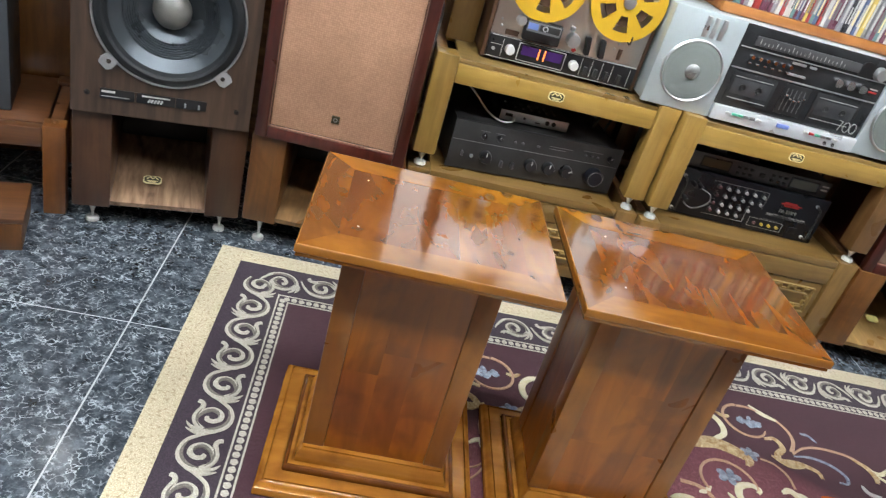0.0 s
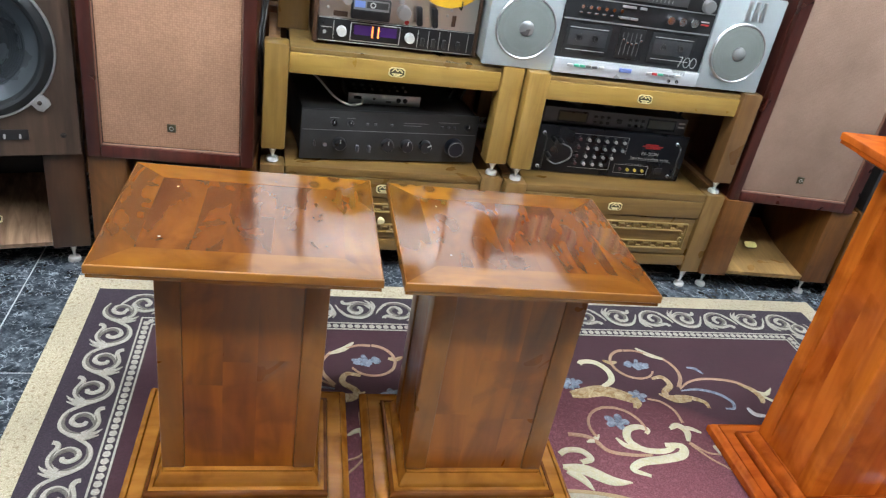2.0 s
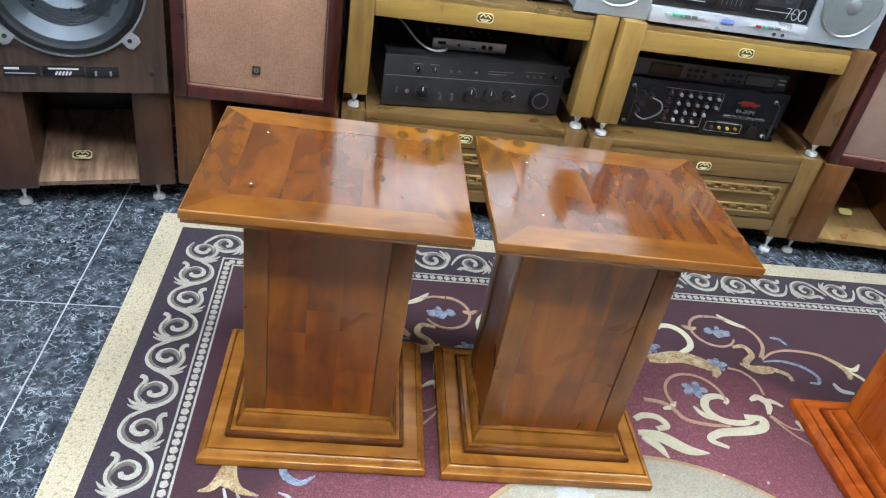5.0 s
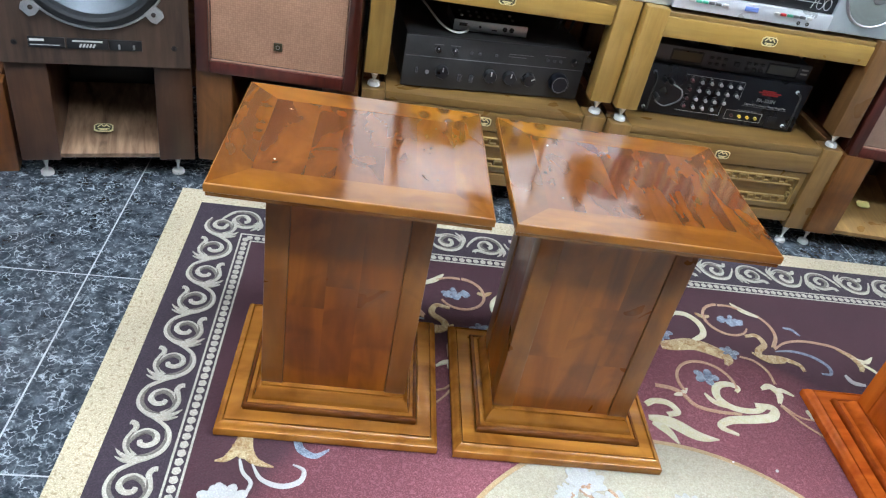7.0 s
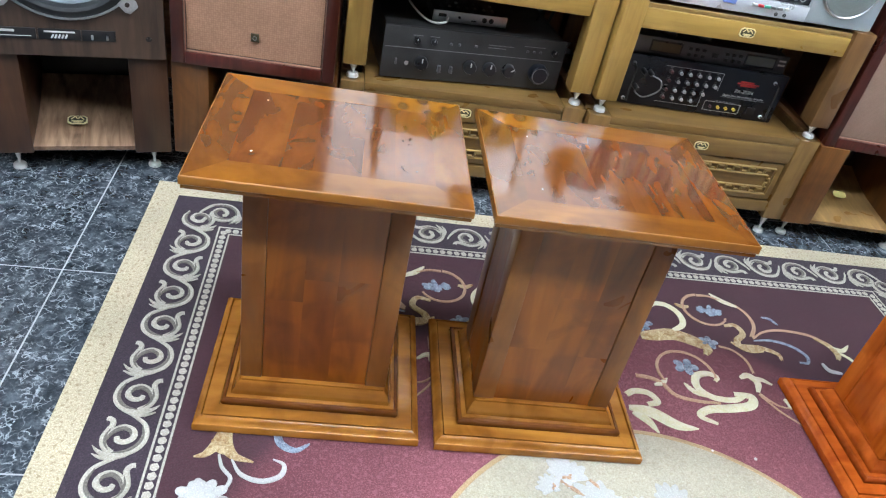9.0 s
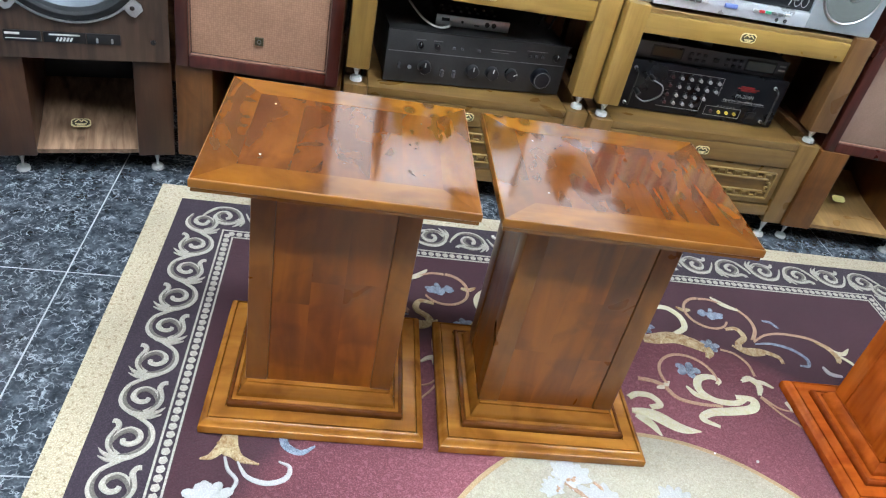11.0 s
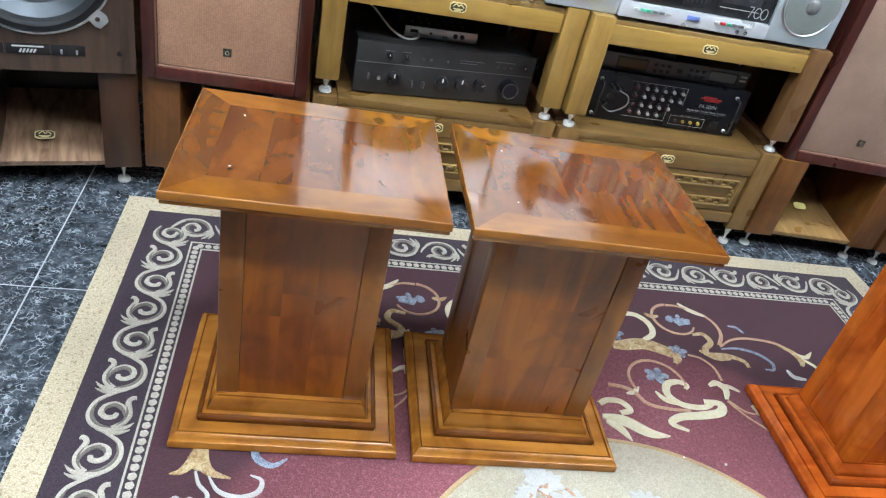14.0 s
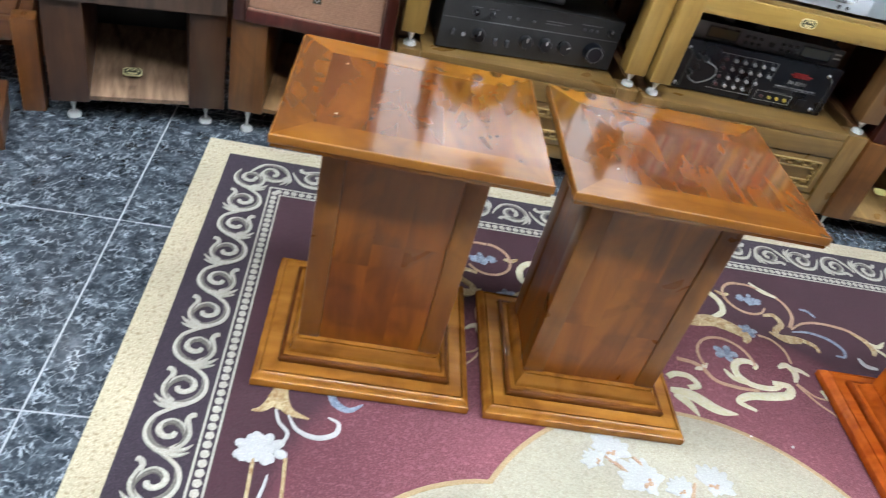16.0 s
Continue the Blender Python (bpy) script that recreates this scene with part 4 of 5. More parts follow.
for x, r in ((0.06, 0.003), (0.118, 0.0055), (0.134, 0.0055)):
    part("socket", lathe([(r, 0), (r, 0.002), (r * 0.6, 0.002), (r * 0.5, 0.0004), (0, 0.0004)], 16, (x, -0.002, 0.013), True), black_plastic, t)
for k in range(7):
    for j in range(2):
        part("top_key", lathe([(0.0035, 0), (0.0035, 0.003), (0.0025, 0.004), (0, 0.004)], 10, (0.02 + k * 0.02, 0.03 + j * 0.03, 0.024)), dim_line, t)
t = thing("white_cable", Matrix.Identity(4), "white cable plugged into the small silver box", "cable")
part("wire", tube([(0.338, 1.852, 0.415), (0.331, 1.834, 0.409), (0.305, 1.830, 0.4065), (0.272, 1.85, 0.416), (0.232, 1.88, 0.446), (0.200, 1.90, 0.462), (0.186, 1.95, 0.45), (0.182, 2.05, 0.415)], 0.0026), cable_white, t)

# ---- mixing amplifier and a control unit on it ----
MW, MH = 0.398, 0.124
t = thing("mixing_amplifier", pose(0.770, 1.842, 0.2808, 0, 0, 1.0), "black karaoke mixing amplifier covered with small knobs", "amplifier")
part("chassis", box(0.004, MW - 0.004, 0.006, 0.30, 0.006, MH - 0.003, 0.002), black_metal, t)
part("faceplate", box(0, MW, -0.003, 0.0055, 0.003, MH, 0.0015), navy, t, "dark navy faceplate")
for x in (0.04, MW - 0.04):
    for y in (0.03, 0.26):
        part("foot", lathe([(0.012, 0), (0.014, 0.006)], 16, (x, y, 0)), cable_black, t)
for j, (zc, n, xs) in enumerate(((0.097, 6, 0.105), (0.076, 6, 0.105), (0.054, 5, 0.105), (0.034, 4, 0.105))):
    for k in range(n):
        x = xs + k * 0.0235
        part("knob_skirt", lathe([(0.0052, 0), (0.0050, 0.005), (0.0040, 0.0062), (0, 0.0062)], 14, (x, -0.003, zc), True), black_plastic, t)
        knob(t, x, zc, 0.0039, 0.013, dark_red if k == 0 else knob_grey, "", False, -0.003)
for z in (0.019, 0.108):
    part("face_line", box(0.09, 0.235 if z > 0.1 else 0.20, -0.0036, -0.0026, z, z + 0.0009), mid_line, t)
part("face_line", box(0.235, 0.2359, -0.0036, -0.0026, 0.064, 0.1085), mid_line, t)
part("face_line", box(0.20, 0.2009, -0.0036, -0.0026, 0.0195, 0.0645), mid_line, t)
for a in ((0.215, 0.308, 0.014, 0.0149), (0.215, 0.308, 0.037, 0.0379), (0.215, 0.2159, 0.0155, 0.0365), (0.307, 0.3079, 0.0155, 0.0365)):
    part("face_line", box(a[0], a[1], -0.0036, -0.0026, a[2], a[3]), mid_line, t)
for k in range(4):
    part("jack", lathe([(0.0037, 0), (0.0037, 0.006), (0.003, 0.0065), (0.0026, 0.001), (0, 0.001)], 16, (0.231 + 0.0205 * k, -0.003, 0.0255), True), dark_red if k == 0 else yellow_paint, t, "coloured socket")
for za, xa, xb in ((0.094, 0.283, 0.318), (0.0895, 0.276, 0.332), (0.085, 0.286, 0.326)):
    part("red_mark", box(xa, xb, -0.0036, -0.0026, za, za + 0.0035), mark_red, t, "red mark")
letters("model_writing", "PA-203N", 0.0125, pose(0.302, -0.0032, 0.071), mid_line, t)
part("face_mark", box(0.248, 0.362, -0.0036, -0.0026, 0.0525, 0.0533), dim_line, t)
letters("script_writing", "Digital Echo Stereo Mixing Amplifier", 0.0072, pose(0.305, -0.0032, 0.058), mid_line, t)
for k in range(6):
    part("face_mark", box(0.243 + 0.0085 * k, 0.2475 + 0.0085 * k, -0.0036, -0.0026, 0.0395, 0.0415), dim_line, t)
for j, (zc, n) in enumerate(((0.097, 6), (0.076, 6), (0.054, 5), (0.034, 4))):
    for k in range(n):
        part("face_mark", box(0.101 + k * 0.0235, 0.109 + k * 0.0235, -0.0036, -0.0026, zc + 0.0075, zc + 0.0083), dim_line, t)
part("rocker_switch", box(0.327, 0.347, -0.006, -0.0028, 0.019, 0.036, 0.0012), black_plastic, t)
for x in (0.012, 0.368):
    part("handle", tube([(x, -0.003, 0.104), (x, -0.024, 0.100), (x, -0.027, 0.085), (x, -0.027, 0.034), (x, -0.024, 0.02), (x, -0.003, 0.016)], 0.0024), black_metal, t, "bent metal handle")
    for z in (0.104, 0.016):
        part("handle_bolt", lathe([(0.0045, 0), (0.0045, 0.003), (0.003, 0.0045), (0, 0.0045)], 14, (x, -0.003, z), True), satin, t)
for x, z in ((0.038, 0.09), (0.055, 0.088), (0.03, 0.05)):
    part("plug", lathe([(0.006, 0), (0.006, 0.018), (0.0045, 0.026), (0, 0.026)], 14, (x, -0.003, z), True), cable_black, t)
part("patch_cable", tube([(0.055, -0.028, 0.088), (0.072, -0.045, 0.083), (0.074, -0.045, 0.06), (0.05, -0.03, 0.035), (0.03, -0.02, 0.04), (0.03, -0.02, 0.05)], 0.0019), dim_line, t)
t = thing("sound_processor", pose(0.776, 1.858, 0.4020, 0, 0, 1.0), "dark grey rack unit with two small displays", "audio device")
part("chassis", box(0.003, 0.377, 0.004, 0.2, 0.003, 0.042, 0.002), black_metal, t)
part("faceplate", box(0, 0.38, -0.003, 0.0035, 0.002, 0.044, 0.0015), grey_panel, t)
for x in (0.03, 0.35):
    for y in (0.03, 0.17):
        part("foot", lathe([(0.01, 0), (0.01, 0.003)], 14, (x, y, 0)), cable_black, t)
for x in (0.035, 0.272):
    dsp = part("display", box(x, x + 0.078, -0.0042, -0.0028, 0.009, 0.038, 0.0008), black_plastic, t)
    part("display_glass", box(x + 0.004, x + 0.074, -0.0048, -0.004, 0.013, 0.034), lcd, dsp, "dull green lcd glass")
for x0 in (0.128, 0.22):
    for j in range(2):
        for k in range(3):
            part("push_button", box(x0 + k * 0.017, x0 + k * 0.017 + 0.009, -0.007, -0.0028, 0.012 + j * 0.014, 0.019 + j * 0.014, 0.001), black_plastic, t)
part("push_button", box(0.19, 0.203, -0.007, -0.0028, 0.017, 0.028, 0.001), black_plastic, t)
for z in (0.03, 0.02):
    part("face_mark", box(0.357, 0.374, -0.0037, -0.0028, z, z + 0.004), hair_line, t)

for x in (0.862, 0.948):
    t = thing("rubber_puck", pose(x, 1.90, 0.4445), "small dark rounded puck on the rack unit", "puck", "pucks on the rack unit")
    part("body", lathe([(0.019, 0), (0.020, 0.004), (0.018, 0.012), (0.012, 0.017), (0, 0.018)], 24), grey_panel, t)
    part("base_ring", lathe([(0.021, 0), (0.021, 0.003), (0.0195, 0.004)], 24), black_plastic, t)
for k, (x, y) in enumerate(((0.108, 1.80), (0.113, 1.84))):
    t = thing("black_cable", Matrix.Identity(4), "thin black cable hanging beside the rack", "cable", "loose cables")
    part("wire", tube([(x, y + 0.12, 0.62), (x + 0.002, y + 0.02, 0.60), (x - 0.003, y - 0.03, 0.52), (x + 0.003, y - 0.01, 0.43), (x - 0.002, y + 0.03, 0.36), (x + 0.001, y + 0.2, 0.33)], 0.003), cable_black, t)
for x, y, z in ((0.60, 1.98, 0.50), (0.575, 2.00, 0.49), (1.20, 2.00, 0.49)):
    t = thing("black_cable", Matrix.Identity(4), "black lead drooping behind the amplifier", "cable", "loose cables")
    part("wire", tube([(x, y + 0.06, z), (x + 0.01, y, z - 0.03), (x - 0.012, y - 0.02, z - 0.10), (x + 0.01, y + 0.01, z - 0.17), (x - 0.01, y + 0.06, 0.2995)], 0.0032), cable_black, t)

# ---- boombox ----
BW, BH, BD = 0.682, 0.214, 0.14
t = thing("boombox", pose(0.577, 1.766, 0.5508, 0, 0, 1.6), "silver twin speaker radio cassette recorder on the racks", "boombox")
part("body", box(0.004, BW - 0.004, 0.012, BD, 0, BH - 0.002, 0.006), box_silver, t, "silver plastic case")
for x0, x1, side in ((0, 0.163, 1), (BW - 0.163, BW, -1)):
    f = part("speaker_panel", box(x0, x1, 0.0, 0.0115, 0, BH, 0.004), box_silver, t)
    cx = (x0 + x1) / 2 + 0.003 * side
    part("speaker_ring", lathe([(0.068, 0), (0.068, 0.004), (0.0655, 0.0065), (0.063, 0.005)], 56, (cx, 0, 0.088), True, False), satin, f, "bright metal ring")
    part("speaker_mesh", lathe([(0.063, 0.0045), (0.045, 0.0075), (0.014, 0.0085), (0.0135, 0.0085)], 56, (cx, 0, 0.088), True), cloth_grey, f, "fine grey metal mesh")
    part("centre_dome", lathe([(0.0165, 0.008), (0.0155, 0.011), (0.010, 0.0145), (0, 0.0155)], 24, (cx, 0, 0.088), True), box_dome, f)
    for k in range(3):
        x = cx - 0.012 + k * 0.018
        part("top_louvre", box(x, x + 0.011, -0.004, 0.001, 0.162, 0.205, 0.002), satin, f)
part("centre_panel", box(0.164, BW - 0.164, 0.003, 0.0115, 0.034, BH - 0.003, 0.002), box_black, t, "smoked black control panel")
C0, C1 = 0.164, BW - 0.164
part("control_strip", box(C0, C1, -0.006, 0.0115, 0.001, 0.0335, 0.002), box_light, t, "pale strip of cassette keys")
part("tuner_window", box(C0 + 0.03, C1 - 0.075, 0.0, 0.004, 0.172, 0.192, 0.001), grey_panel, t)
for k in range(22):
    x = C0 + 0.04 + k * 0.0095
    part("scale_mark", box(x, x + 0.001, -0.0008, 0.0005, 0.176, 0.187 if k % 4 == 0 else 0.182), hair_line, t)
part("trim_line", box(C0 + 0.003, C1 - 0.003, 0.0008, 0.0035, 0.1175, 0.1205, 0.0004), satin, t)
part("trim_line", box(C0 + 0.003, C1 - 0.003, 0.0008, 0.0035, 0.1635, 0.1655, 0.0004), satin, t)
for k in range(6):
    knob(t, C0 + 0.035 + k * 0.018, 0.148, 0.0042, 0.012, chrome, "", False, 0.003)
    part("slide_switch", box(C0 + 0.03 + k * 0.018, C0 + 0.038 + k * 0.018, -0.006, 0.0035, 0.134, 0.1375, 0.001), chrome, t)
for k in range(3):
    knob(t, C1 - 0.11 + k * 0.029, 0.142, 0.0095, 0.014, chrome, "silver tone knob", False, 0.003)
knob(t, C1 - 0.028, 0.181, 0.0145, 0.016, satin, "silver tuning knob", False, 0.003)
part("dial_recess", lathe([(0.02, 0), (0.02, 0.0015), (0.016, 0.002)], 30, (C1 - 0.058, 0.003, 0.18), True), black_plastic, t)
part("red_mark", box(C1 - 0.031, C1 - 0.012, 0.001, 0.0035, 0.138, 0.1415), red_paint, t)
part("red_mark", box(C1 - 0.031, C1 - 0.012, 0.001, 0.0035, 0.145, 0.1475), hair_line, t)
for x0, x1, z in ((0.128, 0.16, 0.155), (0.128, 0.15, 0.131), (0.152, 0.17, 0.131), (0.17, 0.185, 0.155)):
    part("push_button", box(C0 + x0, C0 + x1, -0.002, 0.0035, z, z + 0.005, 0.001), satin, t)
for x0, x1 in ((0.012, 0.118), (0.215, 0.325)):
    dr = part("cassette_door", box(C0 + x0, C0 + x1, -0.001, 0.0035, 0.045, 0.112, 0.002), box_black, t, "dark cassette door")
    part("door_window", box(C0 + x0 + 0.008, C0 + x1 - 0.008, -0.0016, 0.0, 0.064, 0.098, 0.0006), smoked, dr, "smoked cassette window")
    for cx in (C0 + x0 + 0.034, C0 + x1 - 0.034):
        part("spool", lathe([(0.0085, 0), (0.0085, 0.0008), (0.0045, 0.0012), (0.0035, 0.0002), (0, 0.0002)], 18, (cx, -0.0016, 0.081), True), black_plastic, dr)
    for z in (0.054, 0.102):
        part("door_line", box(C0 + x0 + 0.008, C0 + x1 - 0.008, -0.0017, -0.0006, z, z + 0.0011), hair_line, dr)
part("equaliser_recess", box(C0 + 0.138, C0 + 0.200, 0.0012, 0.0034, 0.046, 0.113, 0.0006), black_plastic, t, "black equaliser recess")
for k in range(5):
    x = C0 + 0.147 + k * 0.0105
    part("equaliser_slot", box(x - 0.0006, x + 0.0006, 0.0006, 0.0030, 0.054, 0.104), dim_line, t)
    part("slider", box(x - 0.0028, x + 0.0028, -0.007, 0.0030, 0.079 + (k - 2) ** 2 * 0.0022, 0.0835 + (k - 2) ** 2 * 0.0022, 0.001), chrome, t)
num = [joined(tube([(-0.0275, 0, 0.0115), (-0.022, 0, 0.0116), (-0.0165, 0, 0.0115)], 0.0007, 6, 4), tube([(-0.0167, 0, 0.0115), (-0.0195, 0, 0.001), (-0.0225, 0, -0.0115)], 0.0007, 6, 4))]
for cx in (-0.0045, 0.0120):
    num.append(tube([(cx + 0.0075 * math.cos(2 * math.pi * k / 16), 0, 0.0115 * math.sin(2 * math.pi * k / 16)) for k in range(17)], 0.0007, 6, 2))
part("model_writing", turned(joined(*num), pose(C1 - 0.034, -0.0012, 0.0535)), hair_line, t, "thin pale number 700")
for x, mm in ((0.03, hair_line), (0.046, green_paint), (0.06, green_paint), (0.074, dim_line), (0.089, dim_line), (0.105, hair_line), (0.222, hair_line), (0.236, red_paint), (0.251, green_paint), (0.265, dim_line), (0.28, dim_line), (0.296, hair_line)):
    part("key", box(C0 + x, C0 + x + 0.012, -0.011, -0.0055, 0.019, 0.0245, 0.001), mm, t)
part("key", box(C0 + 0.155, C0 + 0.185, -0.010, -0.0055, 0.017, 0.027, 0.002), blue_paint, t, "blue key")
for x in (0.283, 0.303):
    part("socket", lathe([(0.004, 0), (0.004, 0.001), (0.0025, 0.001), (0.002, -0.001), (0, -0.001)], 14, (C0 + x, -0.006, 0.009), True), black_plastic, t)

# ---- crate of discs on the boombox ----
t = thing("disc_crate", pose(0.692, 1.828, 0.7640, 0, 0, 1.8), "orange brown wooden crate packed with disc cases", "crate")
part("bottom_board", box(0, 0.53, 0, 0.135, 0, 0.022, 0.003), shelf_wood, t)
part("back_board", box(0, 0.53, 0.1355, 0.148, 0, 0.20, 0.002), shelf_wood, t)
for x in (0, 0.512):
    part("end_board", box(x, x + 0.018, 0.0, 0.135, 0.0225, 0.19, 0.003), shelf_wood, t)
rnd = random.Random(11)
spine = [painted("spine_" + n, c, 0.3, 0, 0.1) for n, c in (("white", (0.62, 0.6, 0.57)), ("plum", (0.16, 0.06, 0.09)), ("black", (0.025, 0.025, 0.03)), ("red", (0.42, 0.06, 0.05)),
                                                           ("blue", (0.1, 0.14, 0.26)), ("yellow", (0.65, 0.5, 0.12)), ("grey", (0.27, 0.27, 0.29)), ("teal", (0.14, 0.26, 0.26)))]
x = 0.022
while x < 0.5:
    w = rnd.choice((0.0075, 0.0095, 0.0105))
    if x + w > 0.511:
        break
    h = rnd.choice((0.124, 0.126, 0.132))
    base = pose(0.692, 1.828, 0.7640, 0, 0, 1.8) @ pose(x, 0.006 + rnd.uniform(0, 0.006), 0.0222)
    c = thing("disc_case", base, "thin disc case with a coloured spine in the crate", "disc case", "disc cases in the crate")
    mm = rnd.choice(spine)
    part("case", box(0, w - 0.0008, 0, 0.115, 0, h, 0.0008, 1), mm, c)
    part("spine_mark", box(w * 0.25, w * 0.65, -0.0005, 0.0004, h * 0.15, h * rnd.uniform(0.4, 0.8)), rnd.choice((hair_line, dim_line, gold)), c)
    x += w

# ---- reel to reel tape deck ----
DW, DH = 0.362, 0.40
t = thing("tape_deck", pose(0.214, 1.808, 0.5432, 0, 0, 3.2), "champagne reel to reel tape deck with yellow reels", "tape deck")
part("body", box(0.01, DW - 0.01, 0.006, 0.19, 0.006, DH, 0.002), black_metal, t)
for x in (0, DW - 0.0095):
    part("side_cheek", box(x, x + 0.0095, 0, 0.195, 0.004, DH + 0.004, 0.002), deck_side, t, "dark wooden cheek")
for x in (0.04, DW - 0.04):
    for y in (0.03, 0.16):
        part("foot", lathe([(0.012, 0), (0.014, 0.006)], 14, (x, y, 0)), cable_black, t)
part("top_panel", box(0.01, DW - 0.01, -0.002, 0.0055, 0.058, DH, 0.0015), beige_metal, t, "champagne metal panel")
lo = part("lower_panel", box(0.01, DW - 0.01, -0.004, 0.0055, 0.008, 0.0575, 0.0015), black_plastic, t, "black control strip")
for z in (0.009, 0.0562):
    part("trim_line", box(0.012, DW - 0.012, -0.0046, -0.0038, z, z + 0.0011), hair_line, lo)
for x in (0.042, 0.225, 0.249, 0.273, 0.297, 0.338):
    part("divider", box(x, x + 0.0011, -0.0046, -0.0038, 0.014, 0.052), hair_line, lo)
for x in (0.0595, 0.207):
    knob(lo, x, 0.033, 0.0105, 0.016, white_metal, "white round knob", False, -0.004)
mt = part("meter", box(0.078, 0.186, -0.005, -0.0035, 0.014, 0.053, 0.001), hair_line, lo, "twin lit level meter")
part("meter_glass", box(0.0798, 0.1842, -0.0054, -0.0045, 0.0158, 0.0512), black_plastic, mt)
for x in (0.086, 0.135):
    part("meter_face", box(x, x + 0.043, -0.006, -0.005, 0.028, 0.048), meter_glow, mt, "violet lit scale")
for x in (0.124, 0.137):
    part("needle", box(x, x + 0.003, -0.0066, -0.0058, 0.024, 0.048), needle_glow, mt, "glowing orange needle")
for x in (0.232, 0.256, 0.281, 0.312):
    part("lever_switch", box(x, x + 0.008, -0.014, -0.0038, 0.018, 0.036, 0.0015), black_metal, lo)
part("phone_jack", lathe([(0.004, 0), (0.004, 0.0015), (0.0025, 0.0015), (0.002, 0.0002), (0, 0.0002)], 14, (0.024, -0.004, 0.027), True), satin, lo)
part("face_mark", box(0.016, 0.04, -0.0046, -0.0038, 0.037, 0.0382), hair_line, lo)
hc = part("head_cover", box(0.075, 0.158, -0.022, -0.001, 0.063, 0.108, 0.004), black_plastic, t, "black head cover with a printed window")
part("cover_label", box(0.079, 0.154, -0.0228, -0.0215, 0.084, 0.105), dim_line, hc)
part("cover_label", box(0.081, 0.103, -0.0236, -0.0226, 0.089, 0.102), blue_paint, hc, "blue printed patch")
part("cover_label", box(0.106, 0.151, -0.0236, -0.0226, 0.089, 0.102), black_metal, hc)
part("label_ring", lathe([(0.006, 0), (0.006, 0.0006), (0.004, 0.0006), (0.004, 0)], 18, (0.119, -0.0236, 0.0955), True, False), hair_line, hc)
knob(t, 0.066, 0.1, 0.0105, 0.02, satin, "", False, -0.002)
knob(t, 0.188, 0.085, 0.015, 0.022, satin, "silver pinch roller", False, -0.002)
part("tape_arm", box(0.175, 0.186, -0.012, -0.001, 0.102, 0.113, 0.002), satin, t)
for x in (0.222, 0.256):
    part("lever_switch", turned(box(-0.006, 0.006, -0.018, 0, -0.02, 0.02, 0.003), pose(x, -0.002, 0.082, 0, -8, 0)), black_plastic, t)
part("switch_plate", box(0.296, 0.305, -0.004, -0.001, 0.066, 0.09, 0.001), deck_side, t)
part("red_mark", lathe([(0.005, 0), (0.005, 0.0006), (0, 0.0006)], 16, (0.198, -0.002, 0.064), True), red_paint, t)
part("plate_label", box(0.04, 0.07, -0.003, -0.001, 0.062, 0.073), deck_side, t)
for x, z in ((0.026, 0.092), (0.028, 0.078), (0.285, 0.088), (0.292, 0.1)):
    part("screw", lathe([(0.003, 0), (0.003, 0.001), (0.002, 0.0018), (0, 0.0018)], 12, (x, -0.002, z), True), satin, t)
part("guide_post", tube([(0.309, -0.002, 0.108), (0.309, -0.02, 0.108), (0.309, -0.022, 0.125)], 0.002), black_plastic, t)


def reel(parent, cx, cz, r=0.083):
    bm = bmesh.new()
    n = 96
    def wide(a):
        # six long openings between hub and rim
        s = (a * 6 / (2 * math.pi)) % 1
        return 0.22 < s < 0.78
    radii = [0.013, r * 0.36, r * 0.42, r * 0.70, r * 0.76, r]
    for y in (-0.016, -0.0145):
        grid = [[bm.verts.new((cx + q * math.cos(2 * math.pi * k / n), y, cz + q * math.sin(2 * math.pi * k / n))) for k in range(n)] for q in radii]
        for i in range(len(radii) - 1):
            for k in range(n):
                if 1 <= i <= 3 and wide(2 * math.pi * (k + 0.5) / n):
                    continue
                bm.faces.new((grid[i][k], grid[i][(k + 1) % n], grid[i + 1][(k + 1) % n], grid[i + 1][k]))
    bmesh.ops.recalc_face_normals(bm, faces=bm.faces)
    w = part("reel", bm, reel_yellow, parent, "yellow tape reel")
    part("wound_tape", lathe([(r * 0.62, 0.004), (r * 0.62, 0.012), (0.02, 0.012)], 48, (cx, 0, cz), True), deck_side, w, "wound brown tape")
    part("hub", lathe([(0.0135, 0.002), (0.0135, 0.02), (0.006, 0.022), (0, 0.022)], 24, (cx, 0, cz), True), satin, w)


reel(t, 0.102, 0.190)
reel(t, 0.278, 0.190)

# narrow wooden box beside the deck
t = thing("wooden_box", pose(0.136, 1.905, 0.5432, 0, 0, 3.2), "plain olive coloured wooden box beside the tape deck", "box")
part("body", box(0, 0.068, 0.008, 0.17, 0, 0.16, 0.002), tan_z, t)
part("front_board", box(0, 0.068, 0, 0.0075, 0, 0.16, 0.002), tan_z, t)

# ---- the rug ----
RX0, RX1, RY0, RY1 = -0.257, 1.606, -0.575, 1.677
CX, CY = 0.661, 0.55
rug = thing("rug", pose(RX0, RY1, 0, 0, 0, 1.7) @ pose(-RX0, -RY1, 0), "burgundy rug with cream edge, dark scroll border and floral motifs", "rug")


